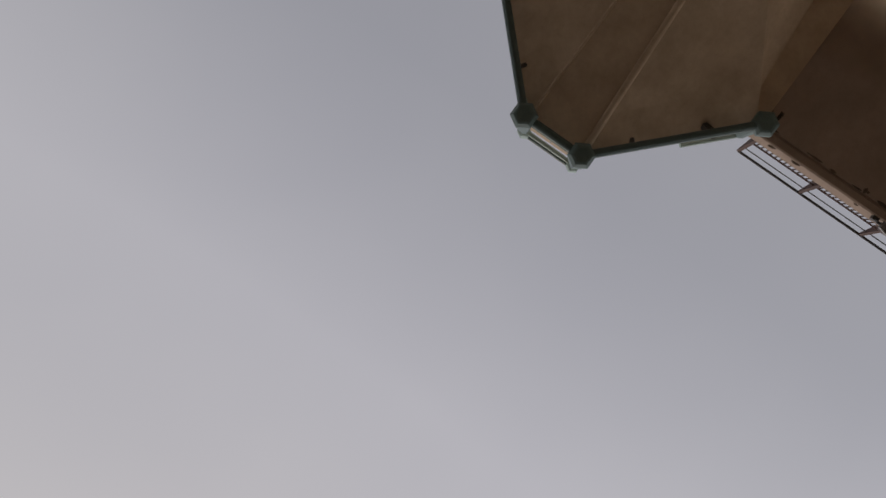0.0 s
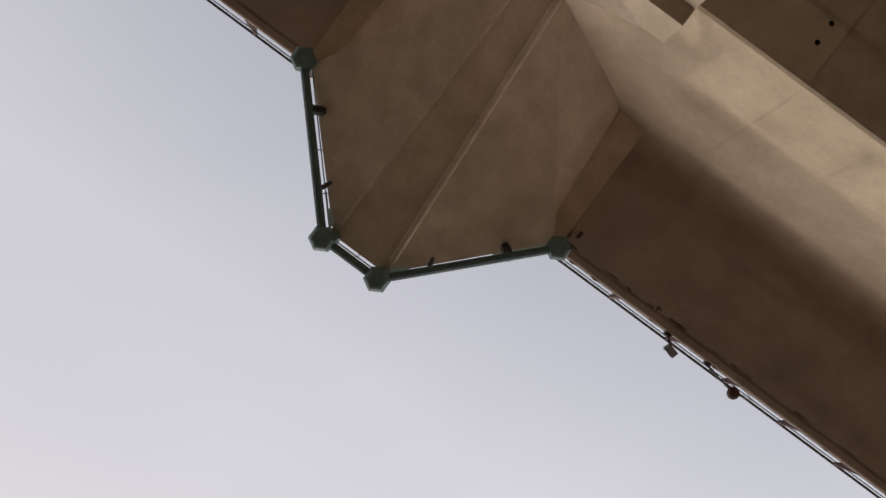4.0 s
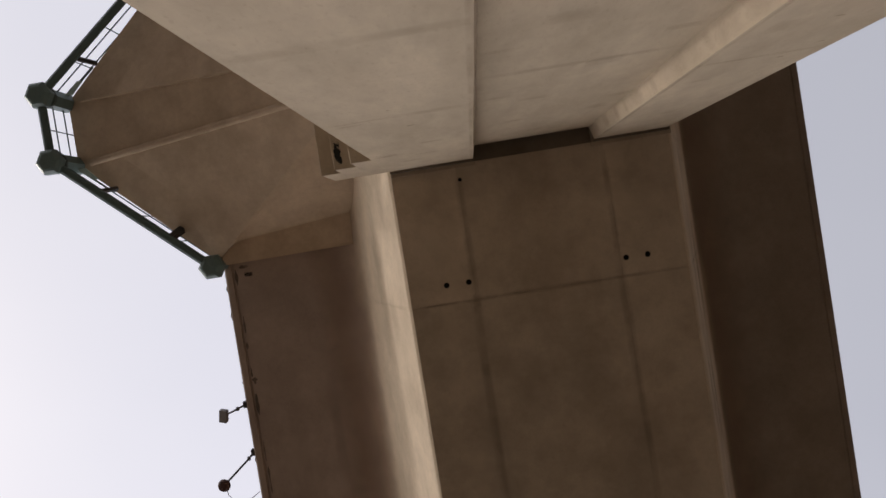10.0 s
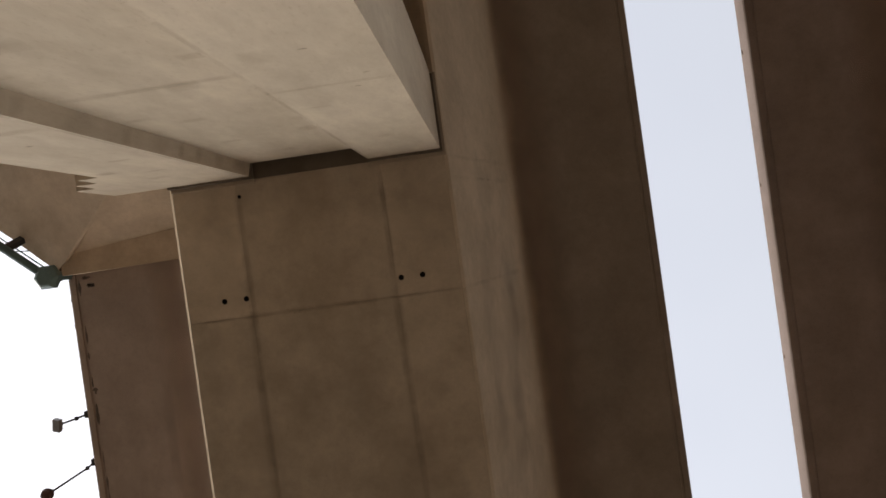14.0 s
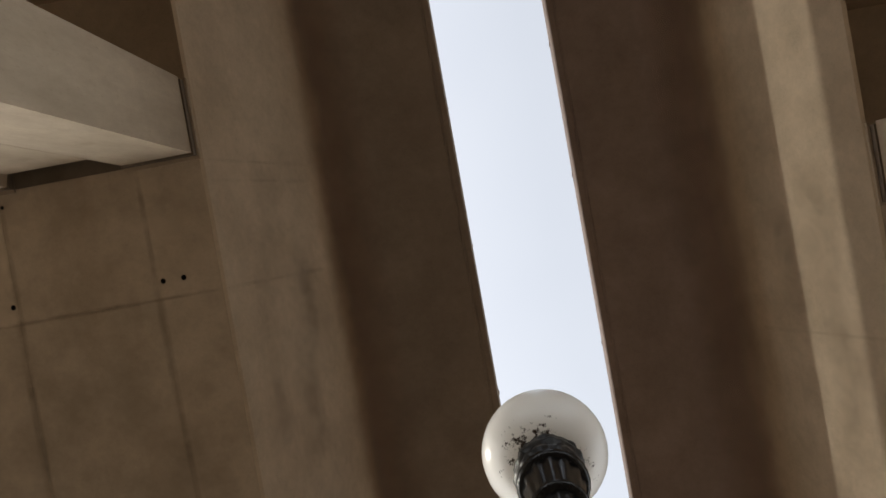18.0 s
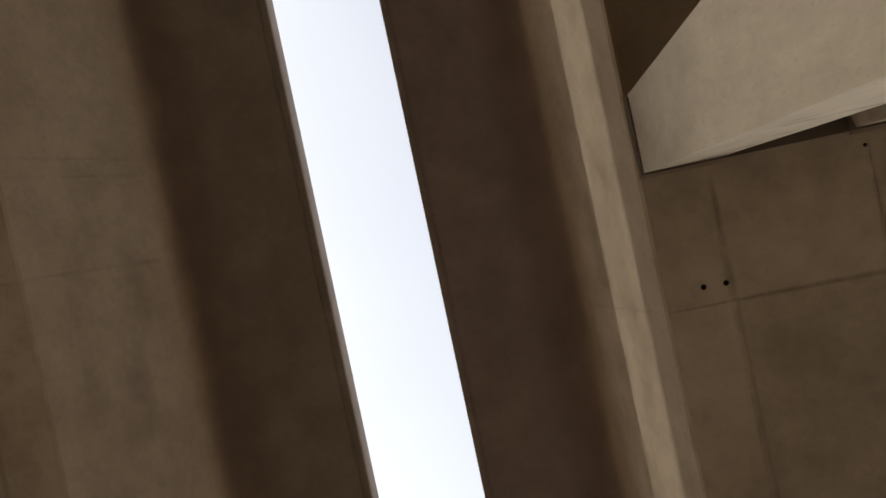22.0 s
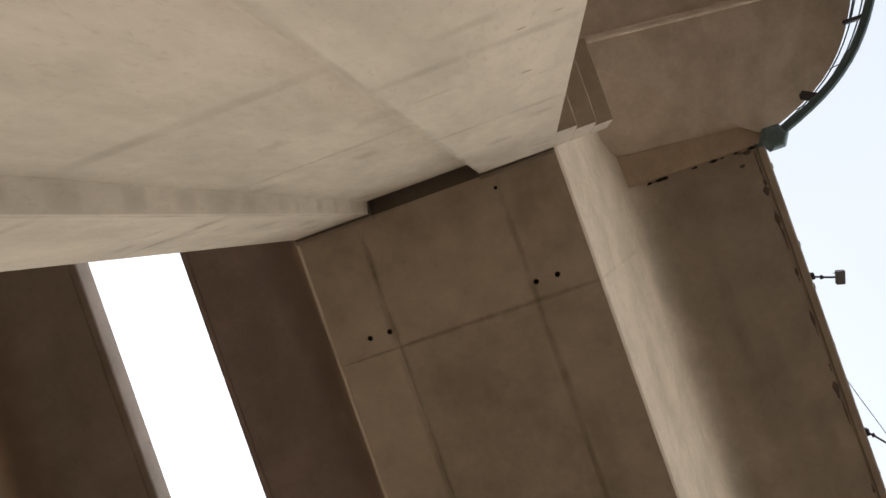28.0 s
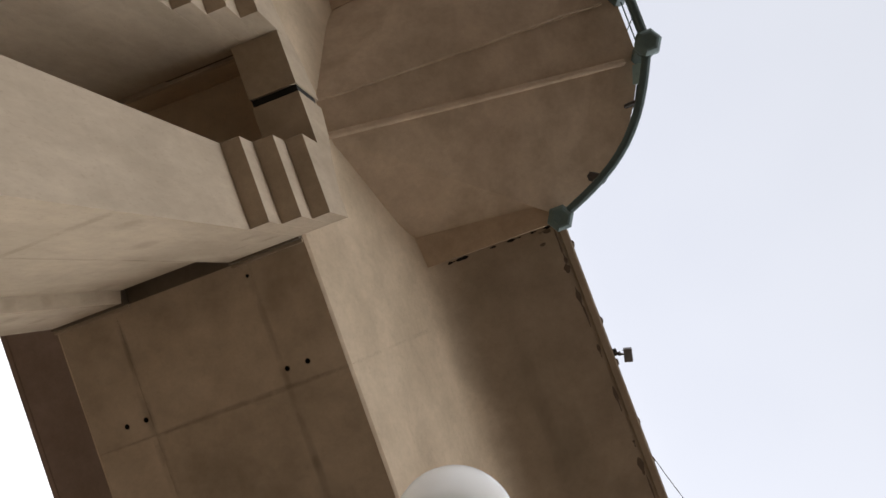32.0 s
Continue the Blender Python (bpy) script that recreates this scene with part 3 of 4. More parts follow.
def balcony(sgn, dy, ox, curved):
    mid = PIER_MID + dy
    label = "brown concrete viewing balcony with a curved front on a pier" if curved else "brown concrete viewing balcony of folded panels on a pier"
    b = thing("balcony", label, "balcony", "pier balconies")
    bow = 0.46 if curved else 0.0

    def P(x, y, z):
        return (sgn * (x + ox), mid + y, z)
    root = Vector((9.80, 0.33, 16.40))
    n = 12 if curved else 4
    rims = {}
    for s in (1, -1):
        c, e = Vector((15.76, s * 0.64, 18.58)), Vector((13.26, s * 2.99, 18.54))
        rims[s] = bowed(c, e, bow, n)
        r = Vector((root.x, s * root.y, root.z))
        # the fold flattens towards the rim
        grid = []
        for f, lift in ((0.0, 0.0), (0.3, 0.0), (0.6, 0.0), (0.76, 0.0), (0.84, -0.01), (0.92, -0.06), (1.0, -0.13)):
            grid.append([P(*(r.lerp(q, f) + Vector((0, 0, lift * 0.9 * (1 - (i / n) ** 3) - 0.08 * f * (i / n) ** 3)))) for i, q in enumerate(rims[s])])
        bm = skin(grid, 0.4)
        bmesh.ops.remove_doubles(bm, verts=bm.verts, dist=0.0005)
        panel = part("front_panel", bm, CONC_BALCONY, b)
        if curved:
            for p in panel.data.polygons:
                p.use_smooth = p.normal.z < -0.3
        part("side_panel", prism_skin([P(*r), P(13.25, s * 2.98, 18.46), P(13.13, s * 2.72, 18.455), P(10.36, s * 2.44, 18.235), P(9.55, s * 0.36, 16.42)], 0.3), CONC_BALCONY, b)
        rib = [(10.25, 2.43), (13.15, 2.68), (13.15, 3.09), (10.25, 3.07)]
        bm = prism_z([(sgn * (x + ox), mid + s * y) for x, y in rib], 18.40, 19.1)
        for v, z in zip(bm.verts, (18.20, 18.44, 18.40, 18.24)):
            v.co.z = z
        part("end_rib", bm, CONC_BALCONY, b)
        rad = 0.07 if s > 0 else 0.03
        part("fold_seam", tube([P(root.x, s * root.y, root.z - 0.01), P(*(r.lerp(rims[s][0], 0.5) - Vector((0, 0, 0.012)))), P(*(r.lerp(rims[s][0], 0.95) - Vector((0, 0, 0.085))))], rad, 10), CONC_BALCONY, b)
    mrows = []
    for f, lift in ((0.0, 0.0), (0.5, 0.0), (0.76, 0.0), (0.84, -0.01), (0.92, -0.06), (1.0, -0.13)):
        mrows.append([P(*(Vector((root.x, s * root.y, root.z)).lerp(rims[s][0], f) + Vector((0, 0, lift * 0.9)))) for s in (1, -1)])
    part("middle_panel", skin(mrows, 0.4), CONC_BALCONY, b)
    plan = [(p.x, p.y) for p in rims[1]] + [(13.12, 3.08), (10.6, 3.08), (10.6, -3.08), (13.12, -3.08)] + [(p.x, p.y) for p in reversed(rims[-1])]
    part("floor_slab", prism_z([(sgn * (x + ox), mid + y) for x, y in plan], 18.60, 19.4), CONC_BALCONY, b)
    # ragged dark patches along the gap between the balcony and the deck
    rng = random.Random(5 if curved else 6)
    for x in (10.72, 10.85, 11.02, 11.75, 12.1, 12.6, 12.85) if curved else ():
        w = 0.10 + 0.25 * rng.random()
        part("grime", rough_patch(rng, [P(x, 3.091, 18.52), P(x + w, 3.091, 18.52), P(x + w, 3.17, 18.50), P(x, 3.17, 18.50)], (0, 0.0, -0.03)), DRAIN, b, "dark ragged patch in the gap")

    # railing hung outside the slab
    r = thing("balcony_railing", "dark green steel railing with stout posts and thin bars", "railing", "balcony railings")
    corner = {("c", s): Vector((15.80, s * 0.64, 0)) for s in (1, -1)}
    corner.update({("d", s): Vector((13.22 if curved else 13.30, s * 3.08, 0)) for s in (1, -1)})
    low_c, low_d = 17.22, (17.65 if curved else 17.95)
    for (kind, s), v in corner.items():
        zb, stout = (low_c, 0.19) if kind == "c" else (low_d, 0.12)
        top = zb + (1.35 if kind == "c" else 0.6)
        cx, cy = sgn * (v.x + ox), mid + v.y
        post = part("post", lathe([(0.0, zb + 0.015), (0.15, zb), (0.20, zb + 0.02), (0.262, zb + 0.10), (0.265, zb + 0.25), (0.22, zb + 0.31), (stout, zb + 0.33), (stout, top), (0.10, top + 0.05), (0.10, 19.9), (0.0, 19.92)], (cx, cy), 6), TEAL, r)
        if kind == "c":
            part("post_head", lathe([(0.09, 19.75), (0.15, 19.80), (0.155, 20.28), (0.13, 20.33), (0.0, 20.34)], (cx, cy), 6), PALE_GREEN, post, "pale green post head")
        part("collar", lathe([(stout - 0.01, zb + 0.36), (stout + 0.025, zb + 0.38), (stout + 0.025, zb + 0.44), (stout - 0.01, zb + 0.46)], (cx, cy), 12), DARK_GREEN, post)
    spans = [(corner["c", 1], corner["c", -1], 0.0, 2)]
    for s in (1, -1):
        spans.append((corner["c", s], corner["d", s], bow, 14))
    for a, e, bulge, n in spans:
        line = bowed(a, e, bulge, n)
        za, ze = (low_c + 0.2, low_c + 0.2) if n == 2 else (low_c + 0.2, low_d + 0.15)

        def at(f, lift):
            j = min(int(f * n), n - 1)
            v = line[j].lerp(line[j + 1], f * n - j)
            return Vector((sgn * (v.x + ox), mid + v.y, za + (ze - za) * f + lift))
        for lift, rad in ((0.0, 0.085), (0.42, 0.014), (0.85, 0.014)):
            part("rail", tube([at(i / n, lift) for i in range(n + 1)], rad, 10), GREEN, r)
        if n == 2:
            # the top rail at the outer end: a dark bar outside a pale flat one
            part("top_rail", tube([at(0.0, 2.95), at(0.5, 2.95), at(1.0, 2.95)], 0.07, 8), GREEN, r)
            part("top_rail", tube([at(0.04, 2.4), at(0.5, 2.4), at(0.96, 2.4)], 0.05, 8), PALE_GREEN, r, "pale green inner rail")
        else:
            part("top_rail", tube([at(f, 2.0) for f in (0.64, 0.73, 0.82, 0.91, 1.0)], 0.055, 8), PALE_GREEN, r, "pale green top rail")
        count = 1 if n == 2 else 3
        for i in range(1, count + 1):
            f = i / (count + 1)
            part("bar", tube([at(f, 0.0), at(f, 1.3)], 0.012, 6), GREEN, r)
        if n != 2:
            # a pale plate and a thin rod beside the outer post
            part("rod", tube([at(0.02, 0.9), at(0.26, 0.9)], 0.016, 6), GREEN, r)
            plate = [at(0.04, 0.75), at(0.15, 0.75), at(0.14, 0.75) + Vector((-sgn * 0.13, 0, 0)), at(0.04, 0.75) + Vector((-sgn * 0.18, 0, 0))]
            part("gusset", prism_skin([tuple(v) for v in plate], 0.02), PALE_GREEN, r, "pale green gusset plate")
            for f, wide in ((0.27, 0.05), (0.72, 0.10)):
                v = at(f, 0.42)
                inward = Vector((-sgn * 0.20, -0.05 if e.y > 0 else 0.05, 0.1)) if f < 0.5 else Vector((-sgn * 0.10, -0.14 if e.y > 0 else 0.14, 0.08))
                part("clamp", tube([v - inward * 0.1 - Vector((0, 0, 0.35)), v + inward], wide, 6), DARK_METAL, r)


for sgn, dy, ox in SIDES:
    deck(sgn, dy, ox)
for sgn, dy, ox in SIDES:
    pier(sgn, dy, ox)
    balcony(sgn, dy, ox, sgn > 0)

# ---------- stains and weathering ----------
stain_rng = random.Random(11)
for sgn, dy, ox in SIDES:
    def X(x):
        return sgn * (x + ox)

    mid = PIER_MID + dy
    # ragged grime along the drip groove of the outer edge
    st = thing("damp_stains", "dark ragged damp stains on the underside near the deck edge", "stain", "deck stains")
    y = mid + 3.2
    while y < mid + 16:
        ln, wd = 0.12 + 0.5 * stain_rng.random(), 0.025 + 0.11 * stain_rng.random() ** 2
        xa, xb = 13.125, 13.105 - wd
        za, zb = 18.55 + (xa - 11.15) * 0.1934, 18.55 + (xb - 11.15) * 0.1934
        part("grime", rough_patch(stain_rng, [(X(xa), y, za), (X(xa), y + ln, za), (X(xb), y + ln, zb), (X(xb), y, zb)], (0, 0, -0.004)), CONC_GRIME, st)
        y += ln * (0.8 + 2.4 * stain_rng.random())
    for i in range(3):
        x = 12.62 + 0.2 * stain_rng.random()
        y = mid + 3.12 + 0.3 * i * stain_rng.random()
        z = 18.55 + (x - 11.15) * 0.1934 - 0.005
        w = 0.15 + 0.15 * stain_rng.random()
        stain_patch([(X(x), y, z), (X(x + w), y, z + 0.1934 * w), (X(x + w), y + 0.12, z + 0.1934 * w), (X(x), y + 0.12, z)], EDGE_STAIN, st)
    # long soft streaks on the overhang
    for i in range(5):
        x, y = 11.3 + 1.4 * stain_rng.random(), mid + 3.3 + 9 * stain_rng.random()
        w, ln = 0.25 + 0.3 * stain_rng.random(), 2.0 + 2.5 * stain_rng.random()
        z = 18.55 + (x - 11.15) * 0.1934 - 0.005
        stain_patch([(X(x), y, z), (X(x + w), y, z + 0.1934 * w), (X(x + w), y + ln, z + 0.1934 * w), (X(x), y + ln, z)], BROAD_STAIN, st)

    # the soffit: soft dark lines along the joints, broad damp areas by the pier
    so = thing("soffit_stains", "faint brown damp stains along the soffit joints", "stain", "soffit stains")
    zs = SOFFIT - 0.004
    for xj in (5.95, 8.22):
        y = mid + 2.25
        while y < dy + 13:
            ln, wd = 1.2 + 2.2 * stain_rng.random(), 0.025 + 0.06 * stain_rng.random()
            cx = xj + 0.05 * (stain_rng.random() - 0.5)
            stain_patch([(X(cx - wd), y, zs), (X(cx - wd), y + ln, zs), (X(cx + wd), y + ln, zs), (X(cx + wd), y, zs)], LINE_STAIN, so)
            y += ln * (0.6 + 0.3 * stain_rng.random())
    x = 4.95
    while x < 9.0:
        ln, wd = 0.8 + 1.2 * stain_rng.random(), 0.02 + 0.04 * stain_rng.random()
        stain_patch([(X(x), JOINT + dy - wd, zs), (X(min(x + ln, 9.24)), JOINT + dy - wd, zs), (X(min(x + ln, 9.24)), JOINT + dy + wd, zs), (X(x), JOINT + dy + wd, zs)], LINE_STAIN, so)
        x += ln * 0.65
    zs = SOFFIT - 0.006
    for x0, x1, y0, y1 in ((8.3, 9.2, 2.1, 3.7), (4.95, 5.95, 2.1, 3.6), (5.9, 8.3, 2.1, 2.9), (6.2, 8.0, 4.6, 6.4), (8.0, 8.7, 5.2, 8.5), (5.2, 6.6, 6.0, 9.5), (6.6, 8.2, 8.6, 11.5), (8.35, 9.2, 8.0, 12.0)):
        stain_patch([(X(x0), mid + y0, zs), (X(x1), mid + y0, zs), (X(x1), mid + y1, zs), (X(x0), mid + y1, zs)], BROAD_STAIN, so)

    # brown leaching along the curve between web and overhang
    le = thing("leaching_stain", "brown leaching stain where the web curves into the overhang", "stain", "leaching stains")
    for line, out in ((eased(INNER, 8, 15)[::-1], -1), (eased(OUTER, 1, 7), 1))[:2 if sgn < 0 else 1]:
        pts = [Vector((x, z)) for x, z in line if 2.85 < x < 3.96 or 10.25 < x < 11.16]
        if out < 0:
            start = Vector((3.97, 17.80))
            pts = [start, start.lerp(pts[0], 0.5)] + pts
        else:
            pts = pts + [Vector((11.35, 18.588)), Vector((11.55, 18.627))]
        arc = [0.0]
        for p, q in zip(pts, pts[1:]):
            arc.append(arc[-1] + (q - p).length)
        for k in range(-4, 6):
            y0, y1 = dy + 3.4 * k, dy + 3.4 * (k + 1)
            verts, faces, uvs = [], [], []
            for i, p in enumerate(pts):
                lift = Vector((out * 0.006, -0.006))
                for j in range(5):
                    verts.append((X(p.x + lift.x), y0 + (y1 - y0) * j / 4, p.y + lift.y))
                    uvs.append((0.5, arc[i] / arc[-1]))
            for i in range(len(pts) - 1):
                for j in range(4):
                    a = i * 5 + j
                    faces.append((a, a + 1, a + 6, a + 5))
            me = bpy.data.meshes.new("stain")
            me.from_pydata(verts, [], faces)
            layer = me.uv_layers.new(name="UVMap")
            for lp in me.loops:
                layer.data[lp.index].uv = uvs[lp.vertex_index]
            me.materials.append(LEACH)
            ob = new("stain", me)
            ob.parent = le

    # the webs: damp along the casting joint and rusty runs
    wb = thing("web_stains", "faint brown runs and damp lines on the girder side", "stain", "web stains")
    for yj in (JOINT + dy, JOINT + dy - SEG, JOINT + dy + SEG, dy - 1.74, dy - 1.42):
        for (xa, za), (xb, zb), out in (((4.885, 14.62), (3.97, 17.80), -1), ((9.285, 14.62), (10.20, 17.72), 1)):
            o = out * 0.007
            if (out > 0 or sgn > 0) and yj in (dy - 1.74, dy - 1.42):
                continue
            for f0, f1, wd in ((0.0, 0.34, 0.04), (0.34, 0.68, 0.03), (0.68, 1.0, 0.05)):
                p, q = (xa + (xb - xa) * f0 + o, za + (zb - za) * f0), (xa + (xb - xa) * f1 + o, za + (zb - za) * f1)
                stain_patch([(X(p[0]), yj - wd, p[1]), (X(q[0]), yj - wd, q[1]), (X(q[0]), yj + wd, q[1]), (X(p[0]), yj + wd, p[1])], RUN_STAIN, wb)
    for i in range(26):
        (xa, za), (xb, zb), out = (((4.885, 14.62), (3.97, 17.80), -1), ((9.285, 14.62), (10.20, 17.72), 1))[i % 9 == 0]
        o, f0 = out * 0.005, 0.7 * stain_rng.random()
        f1 = min(1.0, f0 + 0.12 + 0.25 * stain_rng.random())
        y, wd = dy - 5 + 14 * stain_rng.random(), 0.35 + 1.0 * stain_rng.random()
        p, q = (xa + (xb - xa) * f0 + o, za + (zb - za) * f0), (xa + (xb - xa) * f1 + o, za + (zb - za) * f1)
        stain_patch([(X(p[0]), y - wd, p[1]), (X(q[0]), y - wd, q[1]), (X(q[0]), y + wd, q[1]), (X(p[0]), y + wd, p[1])], RUN_STAIN, wb)

    # the pier's front: lift joints, small chipped marks, stained returns of the recess
    ps = thing("pier_stains", "brown form lines, chips and damp marks on the pier wall", "stain", "pier stains")
    yf = mid + 2.09
    rc0, rc1 = (6.10, 7.93) if sgn < 0 else (6.20, 8.03)
    for z in (5.65, 8.5):
        for x0, x1, y in ((5.0, rc0, yf + 0.004), (rc0 + 0.05, rc1 - 0.05, yf - 0.186), (rc1, 9.2, yf + 0.004)):
            for k in range(2):
                h = 0.05 + 0.07 * stain_rng.random()
                a = x0 + (x1 - x0) * 0.45 * k
                c = a + (x1 - x0) * 0.55
                stain_patch([(X(a), y, z - h), (X(c), y, z - h), (X(c), y, z + h), (X(a), y, z + h)], WALL_STAIN, ps)
    for i in range(26):
        x = 5.05 + 4.0 * stain_rng.random()
        z = 4.0 + 9.5 * stain_rng.random()
        inside = rc0 - 0.1 < x < rc1
        if inside:
            x = min(max(x, rc0 + 0.07), rc1 - 0.4)
        else:
            x = min(x, 8.85) if x > rc1 else min(x, rc0 - 0.4)
        y = yf - 0.184 if inside else yf + 0.005
        w, h = 0.25 + 0.1 * stain_rng.random(), 0.10 + 0.35 * stain_rng.random()
        stain_patch([(X(x), y, z), (X(x + w), y, z), (X(x + w), y, z + h), (X(x), y, z + h)], WALL_STAIN, ps)
    for z in range(14):
        z0 = 3.0 + 0.8 * z + 0.6 * stain_rng.random()
        h = 0.15 + 0.6 * stain_rng.random()
        for xa, xb in ((rc0 + 0.004, rc0 + 0.054), (rc1 - 0.004, rc1 - 0.054)):
            ya, yb = yf + 0.002, yf - 0.188
            stain_patch([(X(xa), ya, z0), (X(xb), yb, z0), (X(xb), yb, z0 + h), (X(xa), ya, z0 + h)], WALL_STAIN, ps)
    # grimy arris of the recess on the shaded side
    for k in range(6):
        z0 = 1.5 + 2.15 * k
        stain_patch([(X(rc0 - 0.05), yf + 0.005, z0), (X(rc0 + 0.0), yf + 0.005, z0), (X(rc0 + 0.0), yf + 0.005, z0 + 2.5), (X(rc0 - 0.05), yf + 0.005, z0 + 2.5)], LINE_STAIN, ps)
        stain_patch([(X(rc1 + 0.05), yf + 0.005, z0), (X(rc1 - 0.0), yf + 0.005, z0), (X(rc1 - 0.0), yf + 0.005, z0 + 2.5), (X(rc1 + 0.05), yf + 0.005, z0 + 2.5)], LINE_STAIN, ps)
    marks = ((9.0, 7.0), (8.88, 6.75), (8.87, 5.5), (9.06, 5.4), (9.02, 4.7), (8.86, 4.62), (9.0, 5.05)) if sgn > 0 else ((5.35, 8.7), (5.2, 8.2), (5.5, 7.2), (8.2, 10.3), (8.6, 8.1), (8.5, 9.2))
    for x, z in marks:
        w, h = 0.03 + 0.03 * stain_rng.random(), 0.012 + 0.016 * stain_rng.random()
        stain_patch([(X(x - w), yf + 0.006, z - h), (X(x + w), yf + 0.006, z - h), (X(x + w), yf + 0.006, z + h), (X(x - w), yf + 0.006, z + h)], MARK_STAIN, ps)

# small lumps of mortar left along the edges of the gap between the decks
nub_rng = random.Random(8)
for sgn, dy, ox in SIDES:
    lumps = thing("mortar_lumps", "small mortar lumps along the top of the deck edge", "mortar", "deck edge lumps")
    y = dy - 6.0
    while y < dy + 13.0:
        s = 0.014 + 0.016 * nub_rng.random()
        bm = bmesh.new()
        bmesh.ops.create_icosphere(bm, subdivisions=1, radius=1.0)
        for v in bm.verts:
            v.co = (sgn * (1.126 + ox) + v.co.x * s, y + v.co.y * s * (1 + 2 * nub_rng.random()), 19.40 + v.co.z * 0.03)
        part("lump", bm, CONC_DECK, lumps)
        y += 0.8 + 3.2 * nub_rng.random()
    y = PIER_MID + dy + 3.6
    while y < dy + 9.0:
        s = 0.02 + 0.03 * nub_rng.random()
        bm = bmesh.new()
        bmesh.ops.create_icosphere(bm, subdivisions=1, radius=1.0)
        for v in bm.verts:
            v.co = (sgn * (13.335 + ox) + v.co.x * s, y + v.co.y * s * (1 + 2 * nub_rng.random()), 19.05 + 0.4 * s + v.co.z * s)
        part("lump", bm, CONC_GRIME, lumps)
        y += 0.5 + 1.6 * nub_rng.random()

# black mould on a corbel step of the first pier
mould = thing("mould_patch", "ragged black mould patch on a corbel step", "stain")
stain_patch([(-9.75, -1.86, 12.545), (-9.75, -2.3, 12.545), (-9.62, -2.3, 12.545), (-9.62, -1.86, 12.545)], MOULD, mould, "patch")


# ---------- edge railings of the decks ----------
def edge_railing(sgn, ox, y0, y1, bars):
    r = thing("deck_railing", "thin dark steel railing on rusty brackets along the deck edge", "railing", "deck edge railings")
    for x, z, rad in ((13.405, 20.25, 0.012), (13.469, 20.57, 0.03)):
        part("rail", tube([(sgn * (x + ox), y0, z), (sgn * (x + ox), y1, z)], rad, 8), DARK_METAL, r)
    x = sgn * (13.35 + ox)
    n = int((y1 - y0) / 1.52)
    for i in range(n + 1):
        y = y0 + (y1 - y0) * i / n
        part("bracket", prism_y([(x - 0.28 * sgn, 19.53), (x, 19.50), (x + 0.13 * sgn, 20.59), (x + 0.09 * sgn, 20.59)], (y - 0.035, y + 0.035)), RUST, r)
    if bars:
        me = None
        k = int((bars - y0) / 0.11)
        for i in range(1, k):
            if me is None:
                me = mesh_from(tube([(0, 0, 19.52), (0, 0, 19.82)], 0.016, 6), "bar")
                me.materials.append(RUST)
            ob = new("bar", me)
            ob.location = (x - sgn * 0.02, y0 + i * 0.11, 0)
            ob.parent = r
        part("rail", tube([(x - sgn * 0.02, y0, 19.83), (x - sgn * 0.02, y1, 19.83)], 0.02, 6), RUST, r)


mid = PIER_MID
edge_railing(-1, 0.0, mid + 3.35, mid + 33.0, mid + 14.0)
edge_railing(-1, 0.0, mid - 33.0, mid - 3.35, 0)


# ---------- floodlights ----------
def floodlight(base, elbow, head, round_head):
    f = thing("floodlight", "small round dark floodlight on a thin bent arm" if round_head else "small grey box floodlight on a thin bent arm", "floodlight", "deck edge floodlights")
    a, m, h = Vector(base), Vector(elbow), Vector(head)
    part("arm", tube([a, m, h], 0.02, 8), DARK_METAL, f)
    part("foot", box(a.x - 0.05, a.x + 0.05, a.y - 0.07, a.y + 0.07, a.z - 0.06, a.z + 0.08, 0.01), DARK_METAL, f)
    part("joint", box(m.x - 0.03, m.x + 0.03, m.y - 0.04, m.y + 0.04, m.z - 0.03, m.z + 0.03, 0.008), DARK_METAL, f)
    if round_head:
        part("lamp_head", lathe([(0.0, h.z - 0.12), (0.09, h.z - 0.11), (0.125, h.z - 0.02), (0.08, h.z + 0.10), (0.03, h.z + 0.14), (0.0, h.z + 0.14)], (h.x, h.y), 14), RUST, f, "", True)
    else:
        bm = box(-0.08, 0.08, -0.13, 0.13, -0.05, 0.07, 0.015)
        head_part = part("lamp_head", bm, GREY_METAL, f)
        head_part.matrix_world = Matrix.Translation(h) @ Euler((0.2, 0.1, 0.25)).to_matrix().to_4x4()
        for k in range(4):
            part("fin", box(h.x - 0.07, h.x + 0.07, h.y - 0.10 + 0.06 * k, h.y - 0.09 + 0.06 * k, h.z + 0.06, h.z + 0.11), GREY_METAL, f)


floodlight((-13.36, 2.10, 19.04), (-13.46, 2.12, 18.75), (-13.60, 2.13, 18.22), False)
floodlight((-13.36, 3.12, 19.05), (-13.42, 3.19, 18.83), (-13.54, 3.30, 17.43), True)
floodlight((13.42, 4.56, 19.05), (13.47, 4.56, 18.60), (13.56, 4.53, 17.78), False)
floodlight((13.42, 7.86, 19.05), (13.52, 7.95, 19.02), (13.86, 8.36, 19.10), True)
cable = thing("cable", "thin slack grey cable from the deck edge to a floodlight", "cable", "floodlight cables")
part("wire", tube([(13.40, 6.76, 19.02), (13.52, 7.2, 18.98), (13.70, 7.8, 18.98), (13.86, 8.30, 19.08)], 0.008, 6), GREY_METAL, cable)
cable = thing("cable", "thin slack grey cable hanging from a floodlight", "cable", "floodlight cables")
part("wire", tube([(-13.54, 3.32, 17.5), (-13.50, 3.5, 17.45), (-13.44, 3.75, 17.7), (-13.37, 3.9, 18.4), (-13.36, 3.95, 19.0)], 0.008, 6), GREY_METAL, cable)

